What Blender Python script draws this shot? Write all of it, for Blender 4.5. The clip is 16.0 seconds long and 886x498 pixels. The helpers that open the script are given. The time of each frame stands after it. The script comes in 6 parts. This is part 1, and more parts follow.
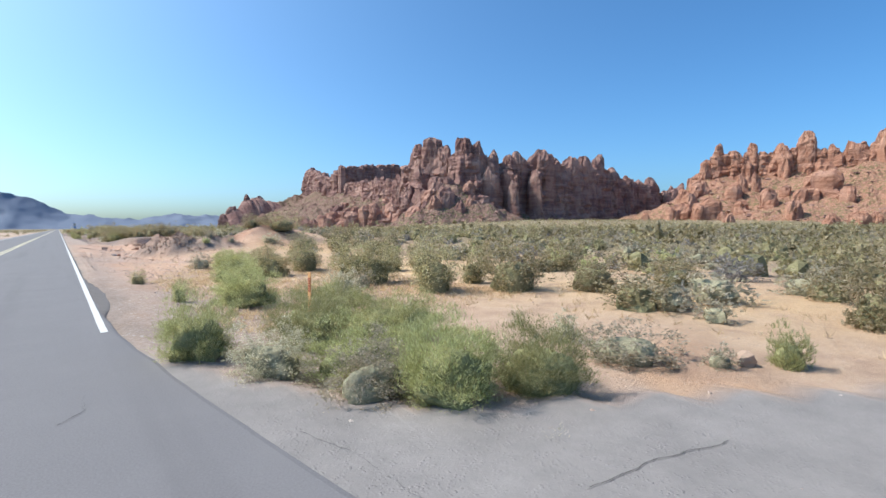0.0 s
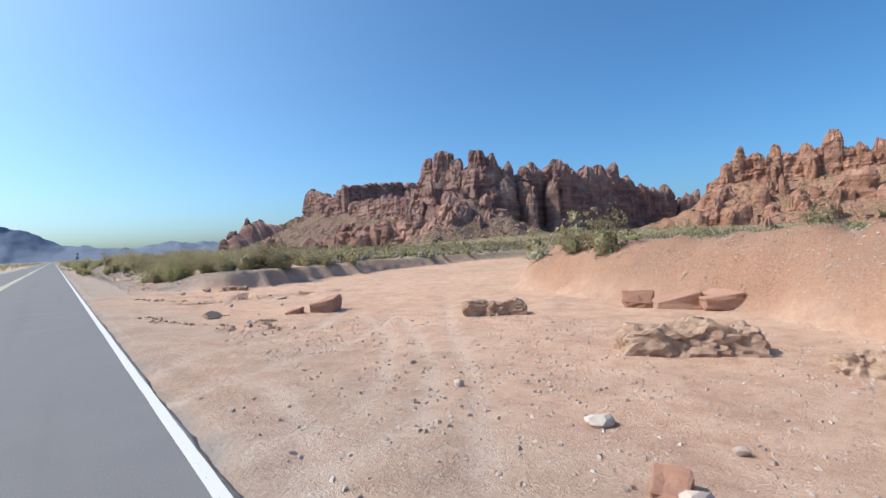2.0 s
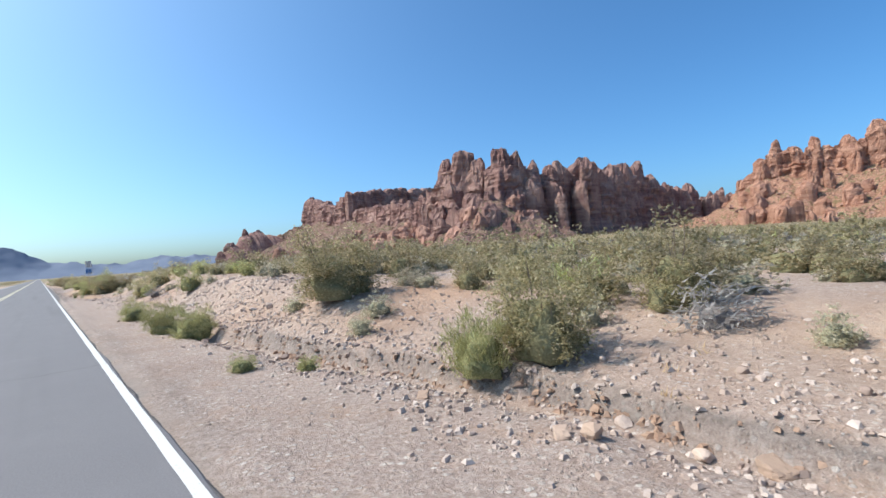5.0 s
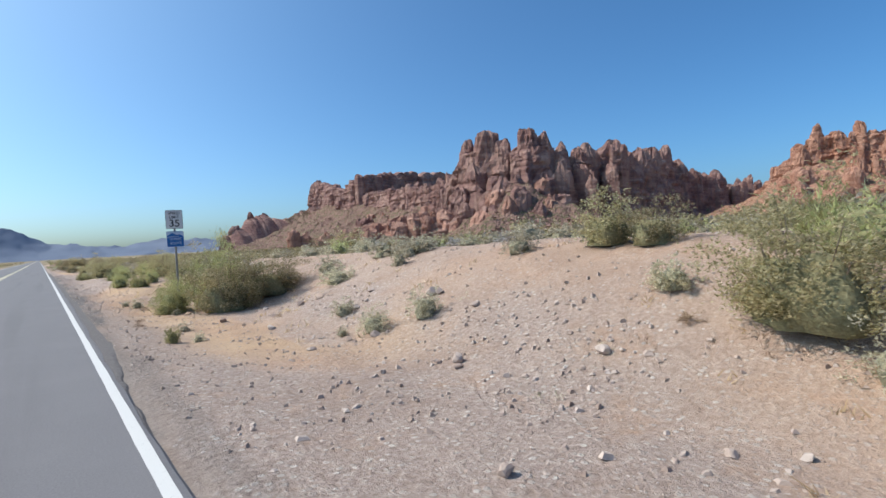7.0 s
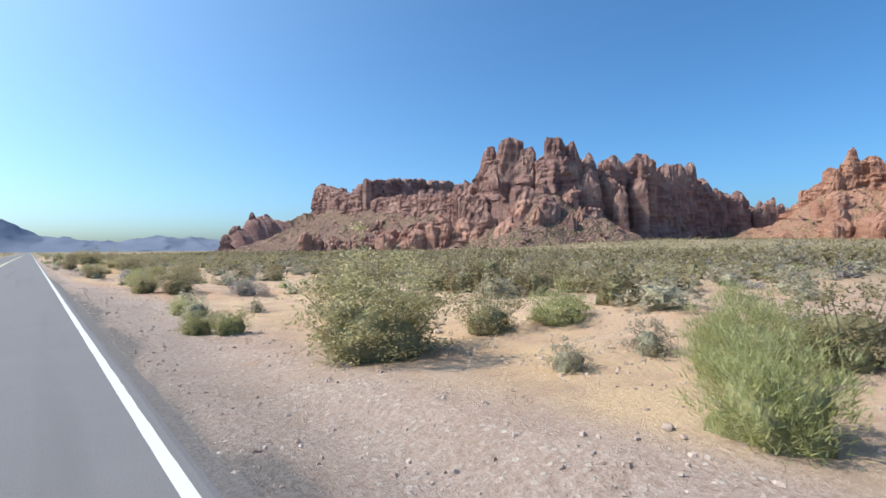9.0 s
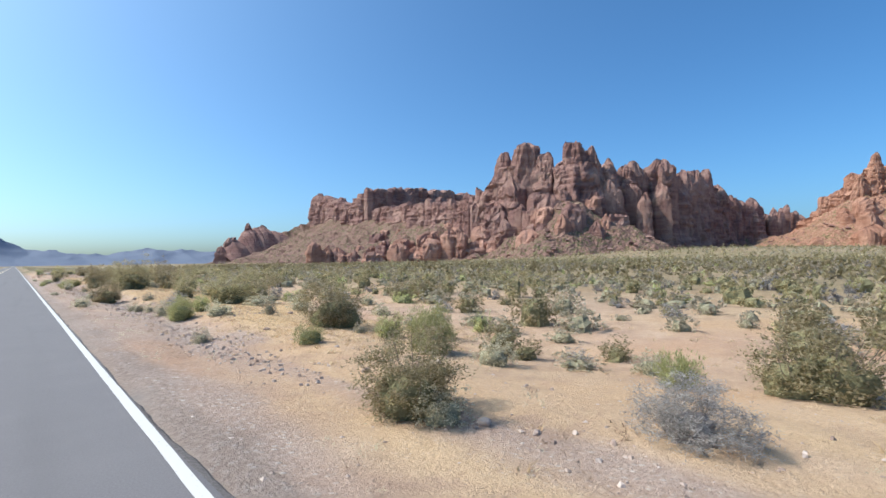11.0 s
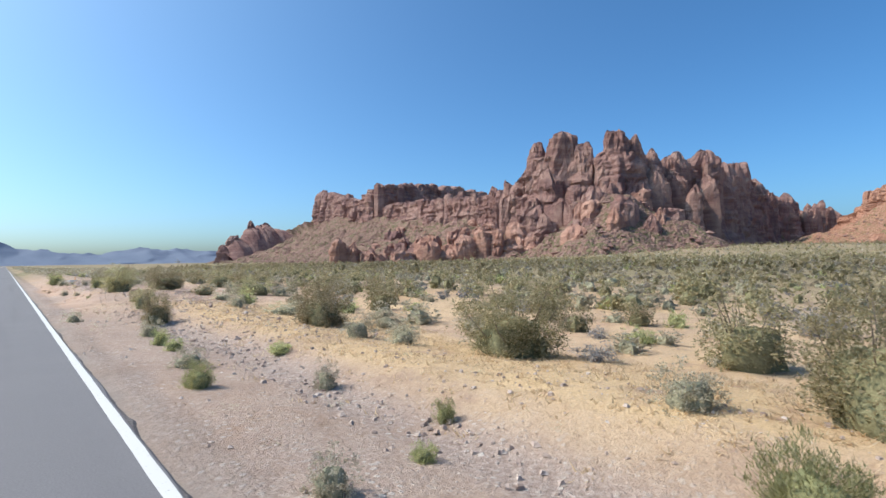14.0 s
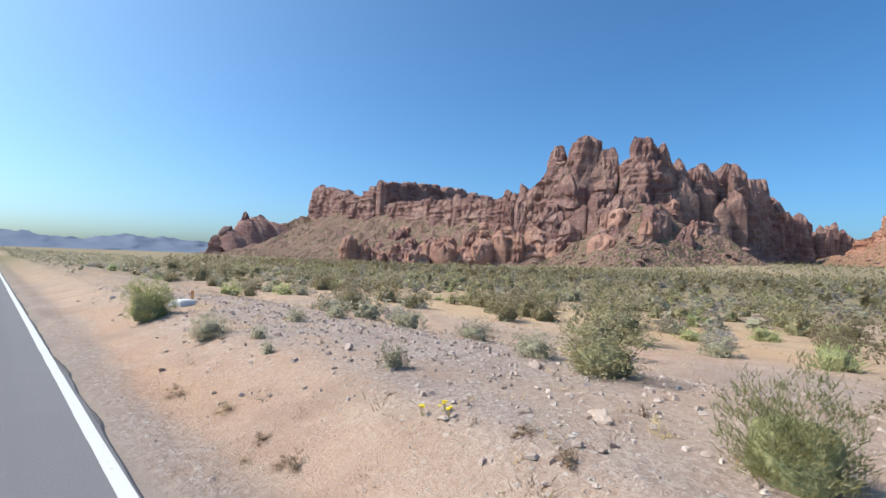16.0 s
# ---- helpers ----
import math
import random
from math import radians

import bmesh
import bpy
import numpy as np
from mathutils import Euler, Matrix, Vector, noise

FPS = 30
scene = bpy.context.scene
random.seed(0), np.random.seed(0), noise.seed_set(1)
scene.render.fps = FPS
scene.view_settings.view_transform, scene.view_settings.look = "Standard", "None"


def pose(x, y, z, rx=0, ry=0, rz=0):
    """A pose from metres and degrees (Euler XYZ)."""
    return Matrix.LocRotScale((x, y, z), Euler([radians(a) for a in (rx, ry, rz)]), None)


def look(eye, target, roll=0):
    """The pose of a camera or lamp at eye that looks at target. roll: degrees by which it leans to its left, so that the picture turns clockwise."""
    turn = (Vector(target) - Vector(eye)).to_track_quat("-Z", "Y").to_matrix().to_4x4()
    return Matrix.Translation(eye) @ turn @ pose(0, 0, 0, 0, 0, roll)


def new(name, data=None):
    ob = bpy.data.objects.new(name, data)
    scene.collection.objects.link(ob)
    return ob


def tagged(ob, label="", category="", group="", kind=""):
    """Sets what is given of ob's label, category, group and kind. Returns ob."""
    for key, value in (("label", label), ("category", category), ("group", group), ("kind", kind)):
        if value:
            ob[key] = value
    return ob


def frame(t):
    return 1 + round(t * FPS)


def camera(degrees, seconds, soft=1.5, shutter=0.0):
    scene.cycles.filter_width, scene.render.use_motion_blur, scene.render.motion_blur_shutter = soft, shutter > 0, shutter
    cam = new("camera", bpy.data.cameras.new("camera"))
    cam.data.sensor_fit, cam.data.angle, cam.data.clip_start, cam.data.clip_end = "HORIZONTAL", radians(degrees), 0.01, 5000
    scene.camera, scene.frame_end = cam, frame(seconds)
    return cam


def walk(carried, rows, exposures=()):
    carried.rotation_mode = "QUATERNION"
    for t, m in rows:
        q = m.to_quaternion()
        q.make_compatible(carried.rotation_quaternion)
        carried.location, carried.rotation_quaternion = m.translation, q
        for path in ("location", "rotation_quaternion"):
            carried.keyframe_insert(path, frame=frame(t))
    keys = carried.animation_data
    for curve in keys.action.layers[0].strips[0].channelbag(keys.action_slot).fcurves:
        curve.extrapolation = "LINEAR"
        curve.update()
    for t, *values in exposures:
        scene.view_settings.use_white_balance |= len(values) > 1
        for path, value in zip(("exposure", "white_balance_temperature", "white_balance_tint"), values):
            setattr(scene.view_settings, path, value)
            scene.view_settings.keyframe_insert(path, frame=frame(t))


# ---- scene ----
from math import pi, sin, cos

# camera and its drive along the road: seconds, place, yaw, pitch, roll
cam = camera(85.0, 16.0, soft=1.5, shutter=0.014)
PATH = [
    (0, 0.36, -3.78, 1.6, -38.47, -2.63, -0.31),
    (0.5, 0.25, 5.20, 1.6, -38.26, -3.11, -1.80),
    (1, 0.16, 14.26, 1.6, -37.99, -2.40, -3.23),
    (1.5, 0.11, 23.34, 1.6, -38.28, -1.26, -3.33),
    (2, 0.06, 32.36, 1.6, -38.87, -0.60, -2.56),
    (2.5, -0.02, 41.27, 1.6, -38.58, 1.81, -4.85),
    (3, -0.03, 50.18, 1.6, -39.27, 1.94, -3.82),
    (3.5, -0.08, 59.17, 1.6, -40.36, 1.05, -3.13),
    (4, -0.09, 68.41, 1.6, -40.13, 0.42, -3.79),
    (4.5, -0.05, 77.91, 1.6, -40.11, 0.09, -3.43),
    (5, 0.06, 87.47, 1.6, -39.92, 0.32, -3.86),
    (5.2, 0.01, 91.07, 1.6, -39.87, 0.25, -3.56),
    (7.3, 0.29, 130.02, 1.6, -39.86, -1.27, -3.08),
    (7.5, 0.28, 133.71, 1.6, -39.74, -0.66, -2.16),
    (7.7, 0.28, 137.26, 1.6, -39.44, -0.54, -2.16),
    (8, 0.27, 142.55, 1.6, -39.65, -0.98, -1.72),
    (8.5, 0.17, 151.28, 1.6, -40.07, -0.47, -0.86),
    (9, 0.08, 159.94, 1.6, -40.49, -0.01, -0.45),
    (9.5, 0.07, 168.56, 1.6, -40.37, 0.60, -0.59),
    (9.7, -0.01, 171.97, 1.6, -40.65, 0.09, -0.14),
    (11.8, -0.12, 207.08, 1.6, -42.14, 2.05, -1.10),
    (12, -0.10, 210.44, 1.6, -42.27, 2.20, -0.80),
    (12.5, -0.04, 218.81, 1.6, -42.26, 2.06, -0.20),
    (13, -0.02, 226.98, 1.6, -42.25, 1.68, 0.03),
    (13.5, 0.03, 234.90, 1.6, -42.19, 1.20, -0.89),
    (14, 0.01, 242.84, 1.6, -42.19, 1.15, -0.94),
    (14.5, 0.03, 250.80, 1.6, -41.96, 1.16, -1.04),
    (15, 0.02, 258.82, 1.6, -42.47, 1.40, 0.38),
    (15.5, 0.05, 266.68, 1.6, -43.08, 1.19, 2.28),
    (16, 0.11, 274.48, 1.6, -43.55, 1.49, 2.07),
]
walk(cam, [(t, pose(x, y, z, 90 + pitch, 0, yaw) @ pose(0, 0, 0, 0, 0, roll)) for t, x, y, z, yaw, pitch, roll in PATH], [(0.0, 0.77), (0.5, 0.75), (1.0, 0.73), (1.5, 0.61), (2.5, 0.56), (3.0, 0.60), (3.5, 0.67), (4.5, 0.75), (5.0, 0.75), (7.5, 0.44), (8.0, 0.62), (9.5, 0.71), (12.0, 0.62), (12.5, 0.60), (14.0, 0.63), (15.0, 0.62), (16.0, 0.64)])

# ---------------------------------------------------------------- light
SUN_EL, SUN_AZ = radians(49), radians(-46)  # azimuth from +y, to the right
sky_world = bpy.data.worlds.new("desert_sky")
scene.world = sky_world
sky_world.use_nodes = True
wn = sky_world.node_tree
sky = wn.nodes.new("ShaderNodeTexSky")
sky.sky_type, sky.sun_disc = "NISHITA", False
sky.sun_elevation, sky.sun_rotation = SUN_EL, SUN_AZ
sky.altitude, sky.air_density, sky.dust_density, sky.ozone_density = 600, 0.68, 4.5, 4.0
back = wn.nodes["Background"]
back.inputs["Strength"].default_value = 0.15
tone = wn.nodes.new("ShaderNodeMix")
tone.data_type, tone.blend_type = "RGBA", "MULTIPLY"
tone.inputs[0].default_value, tone.inputs[7].default_value = 1.0, (0.755, 1.0, 0.985, 1)
deep = wn.nodes.new("ShaderNodeHueSaturation")
deep.inputs["Saturation"].default_value = 1.2
wn.links.new(sky.outputs[0], deep.inputs["Color"])
wn.links.new(deep.outputs[0], tone.inputs[6])
wn.links.new(tone.outputs[2], back.inputs["Color"])
sun_data = bpy.data.lights.new("sun", "SUN")
sun_data.energy, sun_data.angle, sun_data.color = 2.85, radians(0.53), (1.0, 0.90, 0.81)
sun = new("sun", sun_data)
to_sun = Vector((sin(SUN_AZ) * cos(SUN_EL), cos(SUN_AZ) * cos(SUN_EL), sin(SUN_EL)))
sun.matrix_world = look(to_sun * 400, (0, 0, 0))

# ---------------------------------------------------------------- helpers


def hash2(ix, iy, seed):
    n = (ix.astype(np.int64) * 374761393 + iy.astype(np.int64) * 668265263 + seed * 974711) & 0xFFFFFFFF
    n = ((n ^ (n >> 13)) * 1274126177) & 0xFFFFFFFF
    n = ((n ^ (n >> 16)) * 2246822519) & 0xFFFFFFFF
    return ((n ^ (n >> 15)) & 0xFFFFFF) / float(0xFFFFFF)


def vnoise(x, y, seed=0):
    """Smooth value noise, -1 to 1."""
    x, y = np.asarray(x, float), np.asarray(y, float)
    ix, iy = np.floor(x), np.floor(y)
    fx, fy = x - ix, y - iy
    fx, fy = fx * fx * (3 - 2 * fx), fy * fy * (3 - 2 * fy)
    a, b = hash2(ix, iy, seed), hash2(ix + 1, iy, seed)
    c, d = hash2(ix, iy + 1, seed), hash2(ix + 1, iy + 1, seed)
    return 2 * ((a * (1 - fx) + b * fx) * (1 - fy) + (c * (1 - fx) + d * fx) * fy) - 1


def fbm(x, y, octaves=4, seed=0):
    out, amp, tot = 0, 1.0, 0
    for k in range(octaves):
        out = out + amp * vnoise(x * 2**k, y * 2**k, seed + 17 * k)
        tot += amp
        amp *= 0.5
    return out / tot


def step(a, b, x):
    s = np.clip((np.asarray(x, float) - a) / (b - a), 0, 1)
    return s * s * (3 - 2 * s)


def mesh_of(name, verts, faces, materials, smooth=False, index=None):
    me = bpy.data.meshes.new(name)
    verts = np.asarray(verts, np.float32)
    if isinstance(faces, np.ndarray):
        n, k = faces.shape
        me.vertices.add(len(verts))
        me.vertices.foreach_set("co", verts.ravel())
        me.loops.add(n * k)
        me.loops.foreach_set("vertex_index", faces.astype(np.int32).ravel())
        me.polygons.add(n)
        me.polygons.foreach_set("loop_start", np.arange(0, n * k, k, dtype=np.int32))
        me.update(calc_edges=True)
    else:
        me.from_pydata(verts.tolist(), [], faces)
    for m in materials:
        me.materials.append(m)
    me.polygons.foreach_set("use_smooth", np.full(len(me.polygons), smooth))
    if index is not None:
        me.polygons.foreach_set("material_index", np.asarray(index, np.int32))
    me.update()
    return me


def grid_faces(nu, nv, loop_v=False):
    i, j = np.meshgrid(np.arange(nu - 1), np.arange(nv - (0 if loop_v else 1)), indexing="ij")
    a, b = i * nv + j, i * nv + (j + 1) % nv
    return np.stack([a, a + nv, b + nv, b], -1).reshape(-1, 4)


def part(name, me, parent, label=""):
    ob = new(name, me)
    ob.parent = parent
    return tagged(ob, label)


def from_bm(name, bm, material, smooth=False):
    me = bpy.data.meshes.new(name)
    bm.to_mesh(me)
    bm.free()
    me.materials.append(material)
    if smooth:
        me.polygons.foreach_set("use_smooth", np.full(len(me.polygons), True))
    return me


# ---------------------------------------------------------------- materials
class Mat:
    """A small builder of node materials."""

    def __init__(self, name, rough=0.9, spec=0.2):
        self.m = bpy.data.materials.new(name)
        self.m.use_nodes = True
        self.t = self.m.node_tree
        self.b = self.t.nodes["Principled BSDF"]
        self.b.inputs["Roughness"].default_value = rough
        self.b.inputs["Specular IOR Level"].default_value = spec

    def node(self, kind, **values):
        n = self.t.nodes.new(kind)
        for k, v in values.items():
            n.inputs[k.replace("_", " ")].default_value = v
        return n

    def link(self, a, b):
        self.t.links.new(a, b)

    def coords(self, scale=(1, 1, 1)):
        g = self.node("ShaderNodeNewGeometry")
        if scale == (1, 1, 1):
            return g.outputs["Position"]
        m = self.node("ShaderNodeMapping", Scale=scale)
        self.link(g.outputs["Position"], m.inputs["Vector"])
        return m.outputs[0]

    def noise(self, scale, detail=4, rough=0.6, at=None):
        n = self.node("ShaderNodeTexNoise", Scale=scale, Detail=detail, Roughness=rough)
        self.link(at or self.coords(), n.inputs["Vector"])
        return n.outputs["Fac"]

    def voronoi(self, scale, at=None, out="Distance", feature="F1"):
        n = self.node("ShaderNodeTexVoronoi", Scale=scale)
        n.feature = feature
        self.link(at or self.coords(), n.inputs["Vector"])
        return n.outputs[out]

    def ramp(self, fac, *stops):
        r = self.node("ShaderNodeValToRGB")
        e = r.color_ramp.elements
        while len(e) < len(stops):
            e.new(0.5)
        for el, (at, c) in zip(e, stops):
            el.position, el.color = at, (*c, 1) if len(c) == 3 else c
        self.link(fac, r.inputs["Fac"])
        return r.outputs["Color"]

    def mask(self, fac, a, b):
        n = self.node("ShaderNodeMapRange")
        n.inputs["From Min"].default_value, n.inputs["From Max"].default_value = a, b
        n.interpolation_type = "SMOOTHSTEP"
        self.link(fac, n.inputs["Value"])
        return n.outputs["Result"]

    def math(self, op, a, b):
        n = self.node("ShaderNodeMath")
        n.operation = op
        for k, v in enumerate((a, b)):
            if isinstance(v, (int, float)):
                n.inputs[k].default_value = v
            else:
                self.link(v, n.inputs[k])
        return n.outputs[0]

    def mix(self, fac, a, b, how="MIX"):
        n = self.node("ShaderNodeMix")
        n.data_type, n.blend_type = "RGBA", how
        for sock, v in ((n.inputs[0], fac), (n.inputs[6], a), (n.inputs[7], b)):
            if isinstance(v, (int, float)):
                sock.default_value = v
            elif isinstance(v, tuple):
                sock.default_value = (*v, 1)
            else:
                self.link(v, sock)
        return n.outputs[2]

    def base(self, colour):
        if isinstance(colour, tuple):
            self.b.inputs["Base Color"].default_value = (*colour, 1)
        else:
            self.link(colour, self.b.inputs["Base Color"])
        return self

    def bump(self, height, strength=0.5, distance=0.05):
        n = self.node("ShaderNodeBump", Strength=strength, Distance=distance)
        self.link(height, n.inputs["Height"])
        self.link(n.outputs[0], self.b.inputs["Normal"])
        return self


def attribute(m, name):
    n = m.node("ShaderNodeAttribute")
    n.attribute_name = name
    return n.outputs["Fac"]


def ground_material():
    m = Mat("desert_soil", 0.95, 0.1)
    big, mid, fine, grit = m.noise(0.12, 5), m.noise(1.1, 6, 0.7), m.noise(16, 5, 0.75), m.noise(70, 3, 0.7)
    soil = m.ramp(mid, (0.25, (0.37, 0.252, 0.184)), (0.5, (0.495, 0.35, 0.263)), (0.75, (0.60, 0.452, 0.354)))
    red = m.ramp(fine, (0.3, (0.44, 0.265, 0.17)), (0.7, (0.58, 0.385, 0.265)))
    soil = m.mix(m.mask(big, 0.48, 0.64), soil, red)
    straw = m.ramp(fine, (0.3, (0.55, 0.375, 0.205)), (0.7, (0.76, 0.56, 0.335)))
    soil = m.mix(m.math("MULTIPLY", attribute(m, "straw"), m.mask(mid, 0.25, 0.5)), soil, straw)
    pink = m.ramp(m.noise(2.2, 6, 0.75), (0.3, (0.47, 0.275, 0.19)), (0.5, (0.61, 0.385, 0.275)), (0.72, (0.70, 0.485, 0.36)))
    soil = m.mix(attribute(m, "redness"), soil, pink)
    soil = m.mix(m.math("MULTIPLY", attribute(m, "rust"), m.mask(mid, 0.08, 0.4)), soil, m.ramp(fine, (0.3, (0.31, 0.155, 0.098)), (0.7, (0.48, 0.275, 0.182))))
    gravel = m.ramp(fine, (0.28, (0.24, 0.176, 0.142)), (0.5, (0.425, 0.33, 0.278)), (0.72, (0.60, 0.50, 0.435)))
    soil = m.mix(m.math("MULTIPLY", attribute(m, "gravel"), m.mask(mid, 0.2, 0.5)), soil, gravel)
    soil = m.mix(m.math("MULTIPLY", m.mask(grit, 0.5, 0.72), 0.45), soil, (0.20, 0.15, 0.115))
    cellc, dist = m.voronoi(30, out="Color"), m.voronoi(30)
    tone = m.ramp(cellc, (0.0, (0.20, 0.165, 0.145)), (0.55, (0.44, 0.375, 0.325)), (1.0, (0.72, 0.66, 0.60)))
    keep = m.math("MULTIPLY", m.mask(dist, 0.42, 0.25), m.math("MULTIPLY", m.mask(m.noise(6, 4, 0.7), 0.44, 0.6), m.mask(m.noise(0.8, 4, 0.7), 0.28, 0.62)))
    chipc, chipd = m.voronoi(13, out="Color"), m.voronoi(13)
    chip = m.math("MULTIPLY", m.math("MULTIPLY", m.mask(chipd, 0.40, 0.30), m.mask(chipc, 0.45, 0.5)), m.math("MULTIPLY", attribute(m, "gravel"), m.mask(m.noise(1.7, 4, 0.7), 0.40, 0.56)))
    soil = m.mix(m.math("MULTIPLY", keep, m.math("ADD", 0.45, m.math("MULTIPLY", attribute(m, "gravel"), 0.4))), soil, tone)
    soil = m.mix(chip, soil, m.ramp(chipc, (0.45, (0.36, 0.29, 0.25)), (0.7, (0.56, 0.49, 0.43)), (1.0, (0.70, 0.64, 0.58))))
    blotch = m.noise(0.45, 5, 0.7)
    soil = m.mix(m.math("MULTIPLY", m.mask(blotch, 0.50, 0.66), 0.3), soil, (0.30, 0.205, 0.155))
    # plant litter, its colour darkened further for the shadows between far shrubs
    soil = m.mix(m.math("MULTIPLY", attribute(m, "litter_shade"), m.mask(m.noise(0.22, 5, 0.7), 0.05, 0.32)), soil, m.ramp(mid, (0.35, (0.16, 0.143, 0.078)), (0.65, (0.25, 0.212, 0.122))))
    grey = m.ramp(mid, (0.3, (0.205, 0.19, 0.183)), (0.7, (0.285, 0.263, 0.25)))
    soil = m.mix(attribute(m, "paved"), soil, m.mix(m.math("MULTIPLY", m.mask(grit, 0.5, 0.75), 0.25), grey, (0.19, 0.185, 0.18)))
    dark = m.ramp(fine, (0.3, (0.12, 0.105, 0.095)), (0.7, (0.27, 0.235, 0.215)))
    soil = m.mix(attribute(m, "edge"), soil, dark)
    soil = m.mix(m.math("MULTIPLY", attribute(m, "track"), m.mask(m.noise(3.0, 4, 0.7), 0.3, 0.6)), soil, m.ramp(fine, (0.3, (0.56, 0.44, 0.36)), (0.7, (0.70, 0.575, 0.485))))
    m.base(soil)
    h = m.math("ADD", m.math("MULTIPLY", fine, 0.8), m.math("ADD", m.math("MULTIPLY", mid, 1.2), m.math("MULTIPLY", grit, 0.3)))
    h = m.math("MULTIPLY", h, m.math("SUBTRACT", 1.0, m.math("MULTIPLY", attribute(m, "paved"), 0.85)))
    return m.bump(m.math("SUBTRACT", h, m.math("SUBTRACT", m.math("MULTIPLY", keep, -0.10), m.math("MULTIPLY", chip, 0.2))), 0.85, 0.06).m


def asphalt_material():
    m = Mat("worn_asphalt", 0.85, 0.3)
    fine, mid = m.noise(60, 4, 0.8), m.noise(0.9, 5, 0.65)
    streak = m.noise(1.6, 3, 0.5, m.coords((1, 0.03, 1)))
    c = m.ramp(fine, (0.25, (0.12, 0.115, 0.119)), (0.75, (0.213, 0.204, 0.21)))
    c = m.mix(m.math("MULTIPLY", m.mask(mid, 0.4, 0.75), 0.4), c, (0.195, 0.187, 0.19))
    c = m.mix(m.math("MULTIPLY", m.mask(streak, 0.5, 0.75), 0.4), c, (0.115, 0.11, 0.114))
    return m.base(c).bump(fine, 0.25, 0.01).m


def paint_material(name, colour, worn):
    m = Mat(name, 0.7, 0.3)
    fine = m.noise(24, 5, 0.75)
    return m.base(m.mix(m.mask(fine, 0.60, 0.70), colour, worn)).bump(fine, 0.2, 0.005).m


def rock_material(name, dark, mid, light, varnish, scale=1.0):
    m = Mat(name, 0.95, 0.1)
    strata = m.noise(0.10 * scale, 5, 0.65, m.coords((0.25, 0.25, 2.2)))
    blot, fine = m.noise(0.035 * scale, 6, 0.65), m.noise(0.55 * scale, 6, 0.72)
    fluting = m.noise(0.16 * scale, 5, 0.65, m.coords((1, 1, 0.16)))
    c = m.ramp(strata, (0.3, dark), (0.5, mid), (0.72, light))
    c = m.mix(m.mask(blot, 0.42, 0.66), c, light)
    c = m.mix(m.math("MULTIPLY", m.mask(fluting, 0.5, 0.68), 0.6), c, varnish)
    c = m.mix(m.math("MULTIPLY", m.mask(fine, 0.52, 0.7), 0.35), c, dark)
    m.base(c)
    h = m.math("ADD", m.math("MULTIPLY", strata, 0.7), m.math("ADD", fine, fluting))
    return m.bump(h, 0.9, 2.2 / scale).m


def leaf_material(name, a, b, c, gloss=0.6):
    m = Mat(name, gloss, 0.25)
    g = m.node("ShaderNodeNewGeometry")
    o = m.node("ShaderNodeObjectInfo")
    leafc = m.ramp(g.outputs["Random Per Island"], (0.0, a), (0.55, b), (1.0, c))
    n = m.node("ShaderNodeHueSaturation")
    m.link(leafc, n.inputs["Color"])
    m.link(m.math("ADD", 0.75, m.math("MULTIPLY", o.outputs["Random"], 0.45)), n.inputs["Value"])
    m.link(m.math("ADD", 0.485, m.math("MULTIPLY", o.outputs["Random"], 0.03)), n.inputs["Hue"])
    m.link(n.outputs[0], m.b.inputs["Base Color"])
    tr = m.node("ShaderNodeBsdfTranslucent")
    m.link(n.outputs[0], tr.inputs["Color"])
    mixs = m.node("ShaderNodeMixShader", Fac=0.58)
    m.link(m.b.outputs[0], mixs.inputs[1])
    m.link(tr.outputs[0], mixs.inputs[2])
    m.link(mixs.outputs[0], m.t.nodes["Material Output"].inputs["Surface"])
    return m.m


def plain_material(name, a, b, scale, rough=0.8, spec=0.3, bump=0.3):
    m = Mat(name, rough, spec)
    n = m.noise(scale, 5, 0.7)
    return m.base(m.ramp(n, (0.3, a), (0.7, b))).bump(n, bump, 0.02).m


SOIL = ground_material()
ASPHALT = asphalt_material()
OLD_ASPHALT = plain_material("old_broken_asphalt", (0.10, 0.09, 0.086), (0.20, 0.182, 0.175), 26, 0.9, 0.2, 0.8)
WHITE_PAINT = paint_material("white_road_paint", (0.60, 0.59, 0.565), (0.32, 0.31, 0.3))
YELLOW_PAINT = paint_material("yellow_road_paint", (0.70, 0.62, 0.40), (0.3, 0.29, 0.26))
RED_ROCK = rock_material("red_sandstone", (0.182, 0.103, 0.094), (0.283, 0.163, 0.141), (0.43, 0.28, 0.232), (0.172, 0.112, 0.113))
ORANGE_ROCK = rock_material("orange_sandstone", (0.255, 0.125, 0.085), (0.405, 0.21, 0.143), (0.52, 0.305, 0.22), (0.20, 0.11, 0.092))


def scree_material(name, a, b, c, green):
    m = Mat(name, 0.95, 0.1)
    fine, blot = m.noise(0.5, 6, 0.75), m.noise(0.05, 5, 0.6)
    col = m.ramp(fine, (0.3, a), (0.5, b), (0.72, c))
    col = m.mix(m.math("MULTIPLY", m.mask(m.noise(0.30, 4, 0.7), 0.47, 0.57), m.mask(blot, 0.32, 0.55)), col, green)
    block = m.voronoi(0.45)
    return m.base(col).bump(m.math("SUBTRACT", fine, block), 1.0, 2.0).m


